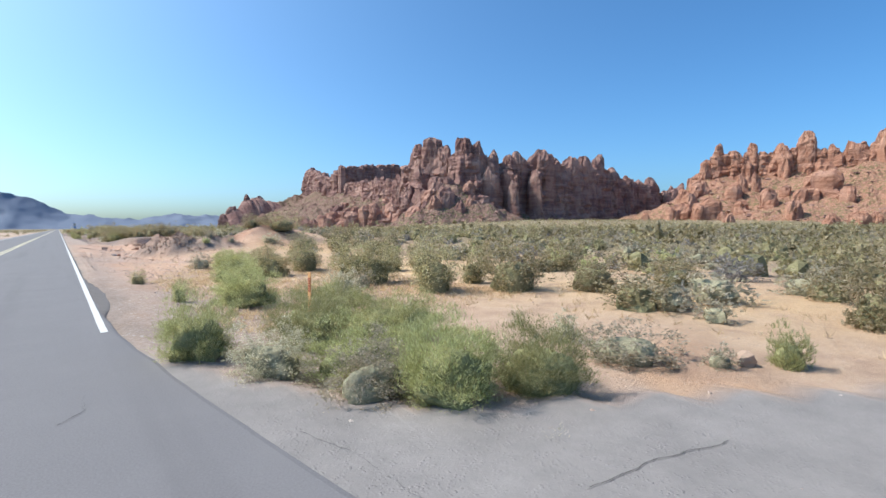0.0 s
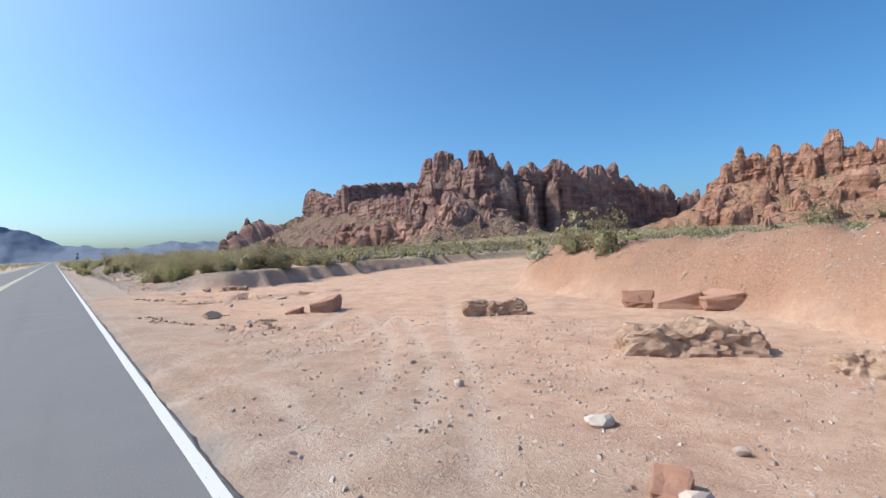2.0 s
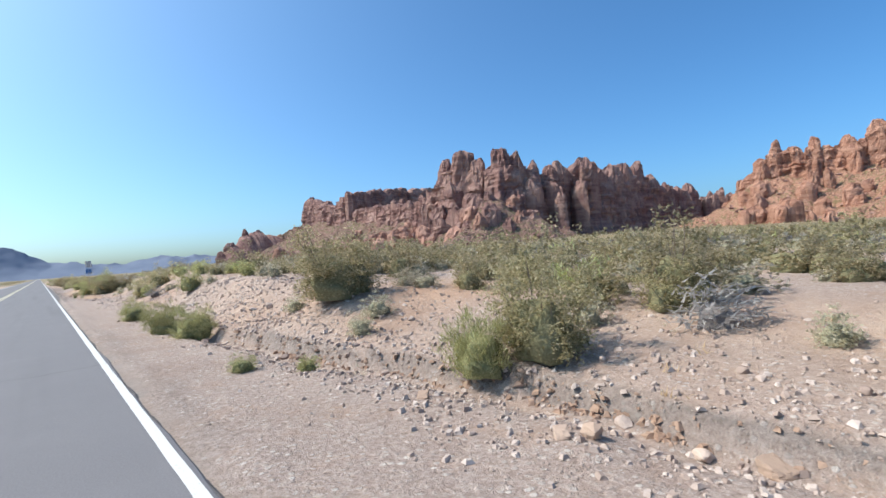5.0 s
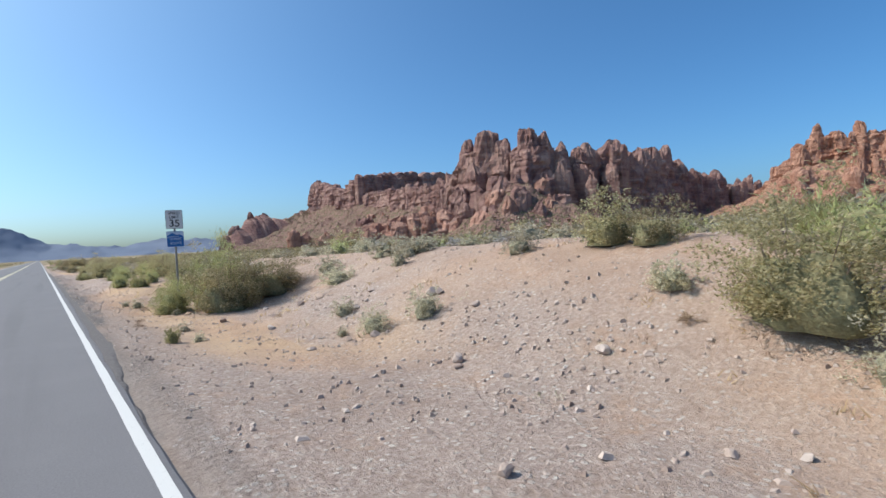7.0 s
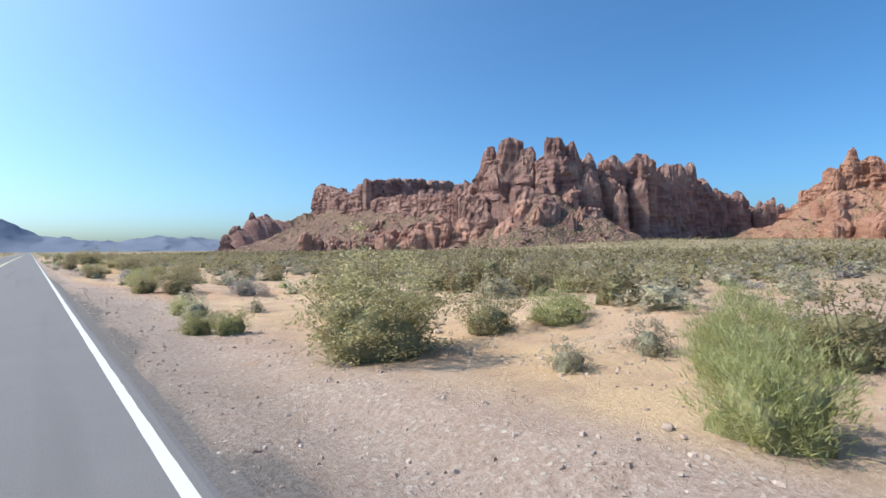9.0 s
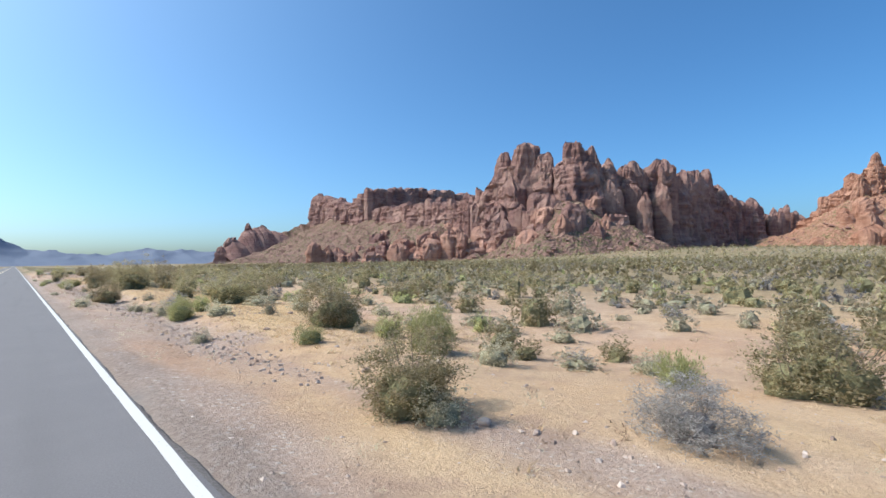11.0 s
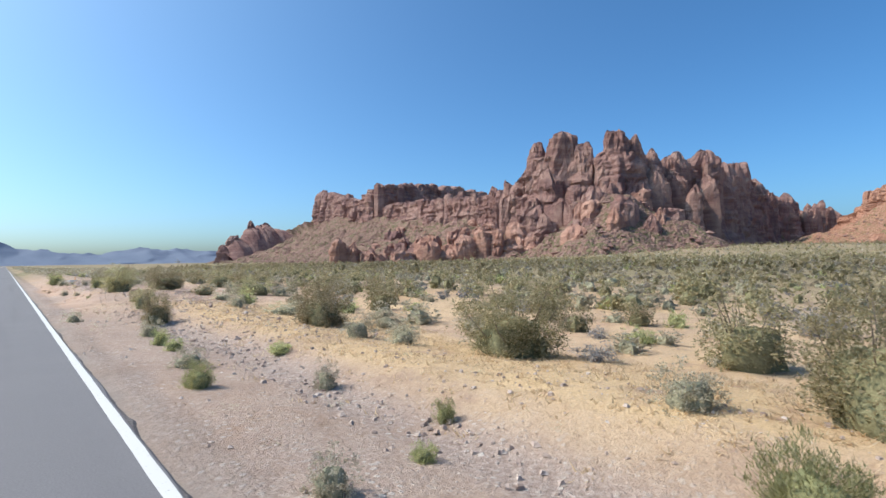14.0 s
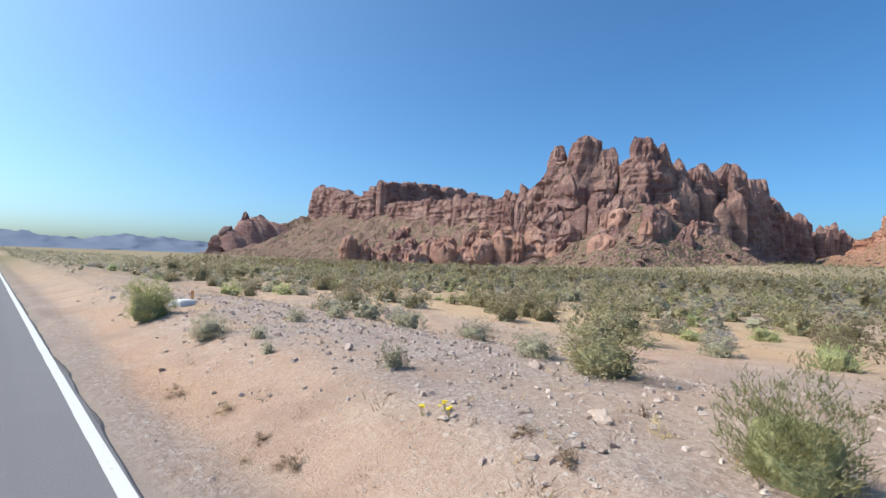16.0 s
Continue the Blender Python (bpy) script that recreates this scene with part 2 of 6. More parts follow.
PINK_ROCK = rock_material("pink_sandstone", (0.27, 0.14, 0.107), (0.42, 0.233, 0.175), (0.55, 0.335, 0.258), (0.24, 0.135, 0.114))
SCREE = scree_material("scree", (0.185, 0.11, 0.09), (0.29, 0.18, 0.146), (0.40, 0.272, 0.226), (0.17, 0.155, 0.085))
ORANGE_SLOPE = scree_material("orange_slope", (0.27, 0.138, 0.097), (0.43, 0.235, 0.165), (0.55, 0.34, 0.25), (0.26, 0.20, 0.11))


STEM = plain_material("dry_stem_bark", (0.16, 0.12, 0.09), (0.32, 0.26, 0.20), 20)
CREOSOTE = leaf_material("creosote_leaf", (0.236, 0.204, 0.0995), (0.392, 0.338, 0.193), (0.538, 0.462, 0.304))
BRIGHT = leaf_material("bright_broom_leaf", (0.28, 0.28, 0.112), (0.437, 0.431, 0.196), (0.582, 0.566, 0.319))
SAGE = leaf_material("pale_sage_leaf", (0.338, 0.308, 0.208), (0.513, 0.461, 0.333), (0.664, 0.598, 0.469))
GREY = leaf_material("grey_bursage_leaf", (0.227, 0.211, 0.2), (0.356, 0.335, 0.319), (0.508, 0.475, 0.448))
STRAW = leaf_material("dry_grass_blade", (0.56, 0.41, 0.225), (0.73, 0.565, 0.345), (0.85, 0.70, 0.47))
# crown cores, coloured darker than the leaves to give the shade inside
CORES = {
    "creosote": plain_material("creosote_shaded_twigs", (0.13, 0.12, 0.065), (0.30, 0.28, 0.16), 22, 0.95, 0.1, 0.9),
    "broom": plain_material("broom_shaded_twigs", (0.15, 0.15, 0.07), (0.34, 0.335, 0.17), 24, 0.95, 0.1, 0.9),
    "sage": plain_material("sage_shaded_twigs", (0.19, 0.18, 0.12), (0.39, 0.37, 0.26), 24, 0.95, 0.1, 0.9),
    "bursage": plain_material("bursage_shaded_twigs", (0.16, 0.14, 0.13), (0.33, 0.30, 0.28), 24, 0.95, 0.1, 0.9),
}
DEAD = leaf_material("dead_brown_tuft", (0.2, 0.138, 0.0875), (0.362, 0.256, 0.169), (0.525, 0.4, 0.263))

# ---------------------------------------------------------------- the lie of the land
WASH_Z = -0.3


TOE = [(-5, 31), (5.6, 31.3), (8, 32.6), (11, 33.9), (12.6, 36.2), (13.4, 40.8), (15, 45.5), (20, 50), (30, 57), (45, 68), (70, 80)]


def toe_distance(x, y):
    """Distance from the foot of the wash's near bank, positive on the bank's side."""
    best = np.full(np.broadcast(x, y).shape, 1e9)
    for (ax, ay), (bx, by) in zip(TOE[:-1], TOE[1:]):
        dx, dy = bx - ax, by - ay
        s = np.clip(((x - ax) * dx + (y - ay) * dy) / (dx * dx + dy * dy), 0, 1)
        best = np.minimum(best, np.hypot(x - ax - s * dx, y - ay - s * dy))
    k = np.array(TOE)
    return best * np.where(y > np.interp(x, k[:, 0], k[:, 1]), -1, 1)


def wash_mask(x, y):
    """1 inside the dry wash that crosses towards the mesas."""
    far_edge = np.interp(x, [0, 4.4, 7, 9, 11, 13, 30, 45], [64, 61.4, 60.0, 58.8, 60.4, 61.8, 69.1, 71.8]) + 0.7 * vnoise(x / 2.5, y / 2.5, 9) + 0.3 * vnoise(x / 0.7, y / 0.7, 8)
    return step(0.42, -0.42, y - far_edge) * step(0.5, -0.3, toe_distance(x, y) + 0.3 * vnoise(x / 1.3, y / 1.3, 7)) * step(60, 42, x)


def far_height(x, y):
    """The plain's gentle rise and fall towards the rocks."""
    spots = np.array([[440, 380, 9], [640, 420, 12], [383, 510, 5], [316, 594, -1.5], [250, 647, -6], [300, 1000, -1], [600, 250, 8], [440, 78, -1], [190, 560, -5], [120, 200, -0.5]])
    w, s = 1e-9, 0.0
    for px, py, pz in spots:
        k = 1 / ((x - px) ** 2 + (y - py) ** 2 + 4000.0) ** 1.5
        w, s = w + k, s + k * pz
    return s / w * step(60, 330, np.hypot(x, 0.25 * (y - 200)))


def gold_band(x, y):
    """The belt of standing straw beyond the gully."""
    return step(3.7, 4.7, x + 0.3 * vnoise(x / 2, y / 3, 87)) * step(9.6, 8.0, x + 0.8 * vnoise(x / 3, y / 5, 88)) * step(198, 208, y) * step(268, 256, y)


def gully(x, y):
    """The stony rill beside the verge."""
    return np.exp(-(((x - 3.1 - 0.35 * vnoise(y / 6, y * 0, 85)) / 0.58) ** 2)) * step(199, 206, y) * step(264, 256, y)


RILLS = [
    [(7.06, 55.57), (6.5, 54.58), (6.3, 53.99), (6.34, 53.44)],
    [(5.02, 53.39), (5.65, 53.1), (6.25, 52.9), (6.33, 52.42), (7.17, 52.32)],
    [(3.7, 52.02), (4.39, 52.19), (5.17, 52.35), (5.74, 52.34), (7.03, 52.28), (8.5, 52.27), (10.4, 52.4)],
    [(4.0, 58.3), (4.93, 56.2), (5.66, 54.54), (6.31, 53.06)],
    [(6.42, 53.92), (7.79, 53.06), (10.42, 52.01)],
    [(2.6, 55.4), (4.0, 53.5)],
    [(1.9, 47.8), (2.25, 47.4), (2.06, 46.4), (2.5, 46.1), (2.97, 45.5), (3.4, 45.2), (3.43, 44.6), (2.9, 43.9)],
    [(3.6, 47.3), (3.9, 47.7)],
]


def washed_out(x, y):
    """Depth of the ragged channels cut into the crust of the wash."""
    sx_, sy_ = x + 0.16 * vnoise(x / 0.45, y / 0.45, 63), y + 0.16 * vnoise(x / 0.45, y / 0.45, 64)
    best = np.full(np.broadcast(x, y).shape, 9.0)
    for line in RILLS:
        for (ax, ay), (bx, by) in zip(line[:-1], line[1:]):
            dx, dy = bx - ax, by - ay
            q = np.clip(((sx_ - ax) * dx + (sy_ - ay) * dy) / (dx * dx + dy * dy), 0, 1)
            best = np.minimum(best, np.hypot(sx_ - ax - q * dx, sy_ - ay - q * dy))
    wide = 0.20 + 0.12 * vnoise(x / 0.7, y / 0.7, 65)
    return (0.24 + 0.14 * vnoise(x / 0.9, y / 0.9, 66)) * step(wide + 0.06, wide - 0.06, best) - 0.05 * step(0.6, 0.25, best)


TRACKS = [
    [(1.0, 38.4), (2.4, 39.6), (4.0, 40.7), (5.9, 42.2), (7.6, 44.0)],
    [(1.0, 39.8), (1.9, 41.3), (3.2, 42.0), (5.0, 43.4), (6.8, 45.6)],
    [(1.2, 36.4), (2.5, 36.9), (3.9, 38.6), (5.4, 40.9), (6.6, 43.7)],
    [(1.2, 35.5), (2.9, 36.3), (4.4, 38.1), (5.7, 40.2), (6.9, 42.5)],
    [(2.4, 34.9), (4.3, 37.0), (6.0, 39.4), (7.8, 41.9), (9.6, 44.0)],
    [(1.1, 34.6), (1.5, 35.8), (1.9, 37.1), (2.1, 38.6)],
]


def driven(x, y):
    """Faint wheel tracks that turn off the road into the wash."""
    out = np.zeros_like(x)
    near = (x > 0.5) & (x < 11) & (y > 33) & (y < 48)
    px_, py_ = x[near], y[near]
    best = np.zeros_like(px_)
    for line in TRACKS:
        for (ax, ay), (bx, by) in zip(line[:-1], line[1:]):
            t = np.clip(((px_ - ax) * (bx - ax) + (py_ - ay) * (by - ay)) / ((bx - ax) ** 2 + (by - ay) ** 2), 0, 1)
            best = np.maximum(best, step(0.20, 0.07, np.hypot(px_ - ax - t * (bx - ax), py_ - ay - t * (by - ay))))
    out[near] = best
    return out


def scarp_line(y):
    """Where the broken edge above the ditch runs."""
    return np.interp(y, [60, 80, 86, 90, 93.5, 96, 112], [3.9, 3.95, 4.05, 4.3, 4.1, 3.6, 3.3]) + 0.16 * vnoise(y / 1.7, y * 0, 81) + 0.07 * vnoise(y / 0.5, y * 0, 82)


def spoil(x, y):
    """Height of the heap of spoil beside the wash."""
    a, b = 0.59 * (x - 5.7) - 0.81 * (y - 29.1), 0.81 * (x - 5.7) + 0.59 * (y - 29.1)
    d = np.hypot(a / 2.35, b / 1.9) + 0.24 * fbm(x / 1.4, y / 1.4, 3, 51)
    d2 = np.hypot((x - 7.6) / 2.0, (y - 28.5) / 1.9) + 0.24 * fbm(x / 1.3, y / 1.3, 3, 53)
    return np.maximum(1.34 * np.clip(1.05 - d, 0, 0.85) / 0.85, 0.85 * np.clip(1.0 - d2, 0, 0.8) / 0.8)


def turnout_edge(y):
    """Right edge of the old paved turnout beside the road."""
    return np.interp(y, [-12, -5, -4, -2.8, -1.9, -0.64, 0.23, 1.75, 3.45, 5.1], [40, 24, 9, 6.7, 5.56, 3.64, 2.43, 1.97, 1.32, 1.0])


def land(x, y):
    x, y = np.asarray(x, float), np.asarray(y, float)
    rise = np.interp(y, [-20, 8, 22, 30, 58, 70, 85, 95, 104, 120, 132, 145, 158, 168, 182, 200, 330], [0.0, 0.05, 0.15, 0.7, 0.75, 0.6, 0.5, 0.8, 1.2, 1.45, 1.5, 1.25, 0.8, 0.3, -0.1, -0.35, -0.4])
    near = np.interp(y, [-20, 60, 80, 92, 98, 114, 140, 165, 200], [4.0, 4.0, 4.4, 4.3, 3.5, 3.5, 4.0, 4.6, 4.5])
    far = near + np.interp(y, [-20, 60, 92, 97, 114, 124, 150, 190], [5.0, 4.0, 4.2, 2.4, 2.6, 5.0, 6.0, 4.0])
    bank = step(near, far, x + 0.5 * vnoise(x / 3, y / 3, 2))
    fade = step(70, 22, x)
    z = rise * bank * (0.25 + 0.75 * fade)
    z = z + far_height(x, y)
    z = z - 0.10 * step(1.2, 2.6, x)
    rough = step(1.3, 4.5, x)
    z = z + rough * (0.10 * fbm(x / 5, y / 5, 3, 11) + 0.05 * fbm(x / 0.9, y / 0.9, 3, 23))
    z = z + 0.026 * step(1.0, 1.4, x) * fbm(x / 0.45, y / 0.6, 3, 31) - 0.012 * step(2.2, 1.2, x)
    w = wash_mask(x, y) * step(2.2, 5.0, x)
    z = z * (1 - w) + w * (WASH_Z + 0.05 * fbm(x / 1.5, y / 1.5, 4, 41) - washed_out(x, y))
    # gravelly bank thrown up along the near side of the wash
    e = toe_distance(x, y) + 0.6 * fbm(x / 1.3, y / 1.3, 4, 57)
    tall = step(8.5, 11.5, x) * np.interp(x, [10, 14, 17, 26, 40], [1.2, 1.05, 0.75, 0.45, 0.0])
    z = z + tall * step(-0.3, 2.4, e) * np.exp(-(np.maximum(e - 2.4, 0) / 2.6) ** 2) * (1 + 0.32 * fbm(x / 0.9, y / 0.9, 4, 58))
    # ditch with a broken edge below the bank
    dm = step(72, 82, y) * step(116, 99, y)
    c = scarp_line(y)
    z = z + dm * (-0.14 * np.exp(-(((x - c + 0.2) / 0.3) ** 2)) + 0.20 * step(0.0, 0.10, x - c) * step(2.6, 0.6, x - c))
    # heap of spoil beside the wash
    pile = spoil(x, y)
    z = z + (pile > 0) * (pile * (0.9 + 0.42 * fbm(x / 0.8, y / 0.8, 4, 52)) + 0.16 * fbm(x / 0.35, y / 0.35, 2, 54) * np.minimum(pile * 2, 1) - 0.4 * z * np.minimum(pile, 1))
    z = z - 0.11 * gully(x, y) + 0.10 * gold_band(x, y)
    # low swell of the ground at the far end
    z = z + np.interp(x, [1.7, 3.0, 6, 14, 30], [0, 1.0, 1.0, 0.33, 0.0]) * np.interp(y, [252, 262, 268, 277, 300], [0, 0.2, 0.36, 0.45, 0.42])
    # foot of the slope drawn out towards the road, and a low swell behind the grass
    z = z + 0.30 * step(2.0, 3.1, x) * step(13, 6, x) * step(145.5, 149.5, y) * step(170, 163, y)
    z = z + 0.18 * step(3.4, 4.6, x) * step(12, 6.5, x) * step(221, 226, y) * step(250, 242, y)
    z = z - 0.025 * driven(np.atleast_1d(x), np.atleast_1d(y)).reshape(x.shape)
    # left of the road
    l = step(-6.6, -9.5, x)
    z = np.where(x < -3, -0.03 - 0.25 * l + 0.1 * l * fbm(x / 5, y / 5, 3, 61), z)
    under = step(1.16, 0.98, x) * step(-7.0, -6.6, x)
    flat = step(0.35, -0.1, x - turnout_edge(y)) * (x > -3) * step(5.4, 4.6, y)
    z = z * (1 - flat) - 0.012 * flat
    under = under * (1 - flat * step(1.0, 1.1, x))
    return z * (1 - under) - 0.06 * under


def spread(points, steps):
    out = [np.arange(a, b, s) for a, b, s in zip(points[:-1], points[1:], steps)]
    return np.concatenate(out + [[points[-1]]])


def stony(x, y):
    """Patches of pebbles on the verge."""
    return step(0.02, 0.22, fbm(x / 2.6 + 4, y / 5, 3, 76)) * step(2.6, 3.6, x) * step(7.0, 5.0, x)


gx = spread([-4600, -900, -200, -60, -16, -5.6, 0.9, 9.0, 13, 26, 60, 200, 800, 4600], [500, 120, 25, 6, 1.2, 3.25, 0.15, 0.28, 0.65, 2.0, 9, 25, 500])
gy = spread([-4600, -800, -100, -12, 26, 42, 60, 74, 130, 306, 360, 520, 1600, 4700], [500, 100, 11, 0.5, 0.22, 0.13, 0.35, 0.33, 0.6, 1.5, 6, 24, 500])
GX, GY = np.meshgrid(gx, gy, indexing="ij")
GZ = land(GX, GY)
me = mesh_of("ground", np.stack([GX, GY, GZ], -1).reshape(-1, 3), grid_faces(len(gx), len(gy)), [SOIL], True)
w = wash_mask(GX, GY) * step(2.0, 4.0, GX)
late = step(128, 134, GY) * step(157, 149, GY) + step(180, 195, GY) + 0.7 * step(9, 13, GY) * step(27, 23, GY)
straw = np.clip(step(3.6 - 2.1 * late, 6.0 - 3.2 * late, GX) * (1 - 0.8 * step(5, 6, GX) * step(110, 125, GY) * step(166, 158, GY)) * (1 - w) * np.interp(GY, [-10, 5, 30, 58, 70, 100, 130, 160, 175, 330], [0.8, 1, 0.5, 0.3, 0.15, 0.15, 0.6, 0.8, 1, 1]) * (0.55 + 0.7 * fbm(GX / 6, GY / 6, 3, 71)), 0, 1)
straw = straw * (1 - 0.9 * stony(GX, GY)) * (0.75 + 0.25 * fbm(GX / 0.7, GY / 0.7, 2, 70))
straw = np.clip(np.maximum(straw, gold_band(GX, GY) * (0.9 + 0.3 * fbm(GX / 1.5, GY / 1.5, 2, 86))) * (1 - gully(GX, GY)), 0, 1)
straw = np.where(GX < -6, 0.6, straw)
gravel = np.clip(step(4.6 - 2.6 * late, 2.6 - 1.2 * late, GX + 0.8 * fbm(GX / 2, GY / 4, 3, 74)) * (0.75 + 0.4 * fbm(GX / 3, GY / 6, 3, 72)) * (1 - 0.6 * w) + 0.25 * np.minimum(3 * spoil(GX, GY), 1) + step(0.5, 1.5, GX - 3.2) * step(10.5, 8.5, GX) * step(-0.6, 0.4, GY - 61.3 + 0.6 * (GX - 4.4)) * step(66, 63, GY) * (0.8 + 0.5 * fbm(GX / 1.5, GY / 1.5, 3, 69)) + (1 - w) * late * 0.7 * stony(GX, GY) + (1 - w) * step(60, 80, GY) * step(165, 158, GY) * (1 - late * step(5.4, 4.4, GX)) * 0.8 * (0.7 + fbm(GX / 4, GY / 4, 3, 73)), 0, 1)
cut_bank = step(7.5, 9, GX) * step(-0.6, 0.3, toe_distance(GX, GY)) * step(4.5, 2.5, toe_distance(GX, GY)) * step(27, 30, GY)
gravel = np.maximum(gravel * (1 - gold_band(GX, GY)), gully(GX, GY))
gravel = np.maximum(gravel, 0.25 * cut_bank * np.clip(0.7 + 0.8 * fbm(GX / 1.1, GY / 1.1, 3, 68), 0, 1))
patch = step(3.0, 3.9, GX + 0.5 * fbm(GX / 1.5, GY / 2.5, 3, 65)) * step(7.2, 5.4, GX) * step(146, 152, GY) * step(184, 172, GY) * np.clip(0.65 + 0.7 * fbm(GX / 1.8, GY / 1.8, 3, 66), 0, 1)
straw, gravel = np.maximum(straw, 0.9 * patch), gravel * (1 - 0.8 * patch)
gravel = gravel * (1 - 0.6 * step(28, 33, GY) * step(61, 55, GY))
verge_ = step(3.9, 3.0, GX + 0.4 * fbm(GX / 1.2, GY / 2.5, 3, 62)) * step(198, 207, GY) * step(266, 258, GY) * (GX > 0)
straw, gravel = straw * (1 - 0.7 * verge_), np.maximum(gravel, 0.7 * verge_ * np.clip(0.7 + 0.8 * fbm(GX / 1.4, GY / 2.2, 3, 61), 0, 1))
end_ = step(260, 268, GY) * step(14, 9, GX)
straw = np.clip(straw * (1 - 0.6 * end_) * (1 + 0.6 * step(7, 11, GY) * step(28, 24, GY)), 0, 1)
gravel = np.clip(gravel + 0.7 * end_ * step(1.6, 3.0, GX) * (0.6 + 0.9 * fbm(GX / 2.2, GY / 3, 3, 99)), 0, 1)
turnout = turnout_edge(GY)
paved = step(0.2, -0.2, GX - turnout + 0.22 * fbm(GX / 0.8, GY / 0.8, 3, 75)) * (GX > 0)
heap_ = np.minimum(3 * spoil(GX, GY), 1)
edge_show = np.interp(GY, [0, 12, 17, 56, 64, 125, 140, 180, 205, 300], [0.6, 0.45, 0.12, 0.12, 0.3, 0.35, 0.9, 0.95, 0.4, 0.3])
# darker tone: spoil heap, narrow strip along the ditch scarp, band beside the asphalt
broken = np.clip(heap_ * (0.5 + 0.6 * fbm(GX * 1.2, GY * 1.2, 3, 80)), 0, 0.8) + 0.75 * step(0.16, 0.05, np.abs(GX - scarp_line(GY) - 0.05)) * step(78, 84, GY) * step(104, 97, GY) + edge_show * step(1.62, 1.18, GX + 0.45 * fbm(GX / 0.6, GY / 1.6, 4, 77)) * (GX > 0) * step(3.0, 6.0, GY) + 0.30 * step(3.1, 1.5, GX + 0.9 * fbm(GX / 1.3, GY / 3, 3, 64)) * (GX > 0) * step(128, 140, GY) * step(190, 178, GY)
redness = np.clip(np.maximum(np.maximum(w, heap_), step(5.0, 2.0, np.abs(toe_distance(GX, GY) - 1.0)) * step(6, 8, GX)) * step(75, 30, GX) * (0.8 + 0.4 * fbm(GX / 4, GY / 4, 3, 84)), 0, 1)
redness = np.maximum(redness, 0.75 * step(12, 17, GY + 0.9 * (4 - GX)) * step(33, 29, GY) * step(1.2, 2.2, GX) * step(0.9, -0.9, GX - 3.6 - 0.4 * (GY - 17)) * np.clip(0.8 + 0.6 * fbm(GX / 3, GY / 3, 3, 89), 0, 1))
redness = np.maximum(redness, 0.7 * step(29, 33, GY) * step(62, 56, GY) * step(1.0, 1.8, GX) * step(5, 4, GX) * np.clip(0.8 + 0.6 * fbm(GX / 2, GY / 2, 3, 63), 0, 1))
redness = np.maximum(redness, 0.5 * end_ * step(1.3, 2.2, GX) * np.clip(0.6 + 0.9 * fbm(GX / 2.4, GY / 3, 3, 60), 0, 1))
# where plant litter and painted shrub shade cover the plain
litter_shade = np.clip(np.maximum(step(10, 38, GX) * (1 - redness), step(285, 340, GY)) * (0.75 + 0.3 * fbm(GX / 30, GY / 30, 3, 78)), 0, 1)
straw, gravel = straw * (1 - paved) * (1 - 0.7 * litter_shade), gravel * (1 - paved)
for key, val in (("straw", straw), ("gravel", gravel), ("paved", paved), ("edge", broken), ("litter_shade", litter_shade), ("redness", redness), ("rust", cut_bank), ("track", 0.5 * driven(GX, GY))):
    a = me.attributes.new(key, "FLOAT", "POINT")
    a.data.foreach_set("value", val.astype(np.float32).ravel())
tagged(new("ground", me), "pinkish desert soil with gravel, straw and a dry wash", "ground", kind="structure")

# ---------------------------------------------------------------- road
FOG = 0.86


def ribbon(name, x0, x1, z, ys, material, wob=0.0, thick=0.0, seed=0, grain=0.6):
    """A long strip along y, with slightly ragged edges and, if thick, sides."""
    n = len(ys)
    xr = x1 + wob * (0.5 * fbm(ys / 2.5, ys * 0 + 3.5, 2, seed + 9) + fbm(ys / grain, ys * 0 + 0.5, 4, seed))
    xl = x0 + wob * fbm(ys / 0.6, ys * 0 + 9.5, 4, seed + 5)
    cols = [(xl, z), (xr, z)]
    if thick:
        cols = [(xl - 0.04, z - thick), (xl, z - 0.01), (xl + 0.05, z), (xr - 0.05, z), (xr, z - 0.01), (xr + 0.05, z - thick)]
    v = np.stack([np.stack([c, ys, np.full(n, h)], -1) for c, h in cols], 1).reshape(-1, 3)
    return mesh_of(name, v, grid_faces(n, len(cols))[:, ::-1], [material])


ys_road = np.concatenate([np.arange(-60, 310, 0.25), np.arange(310, 1400, 20), np.arange(1400, 3600, 200)])
road = tagged(new("road", ribbon("road", -6.65, np.interp(ys_road, [-60, -6, -1.3, -0.35, 2.0, 4.8, 6, 9, 56, 62, 130, 142, 182, 200], [1.9, 1.9, 1.71, 1.58, 1.31, 1.08, 1.0, 0.937, 0.937, 0.937, 0.95, 1.05, 1.03, 0.937]), 0.0, ys_road, ASPHALT, 0.05, 0.07, 1, 1.5)), "worn grey two-lane asphalt road with cracked edges", "road", kind="structure")
part("edge_line", ribbon("edge_line", FOG - 0.05, FOG + 0.05, 0.004, ys_road[ys_road > 5.0], WHITE_PAINT, 0.008, 0, 3), road, "worn white edge line")
part("broken_edge", ribbon("broken_edge", 0.7, 1.27 - 0.4 * step(10, 5.5, np.arange(5, 310, 0.1)) - 0.33 * step(10, 16, np.arange(5, 310, 0.1)) * step(138, 128, np.arange(5, 310, 0.1)) - 0.33 * step(188, 202, np.arange(5, 310, 0.1)), -0.014, np.arange(5, 310, 0.1), OLD_ASPHALT, 0.07, 0.05, 9, 0.8), road, "dark crumbling asphalt edge")
part("edge_line", ribbon("edge_line", -6.2, -6.09, 0.004, ys_road, WHITE_PAINT, 0.008, 0, 4), road, "worn white edge line")
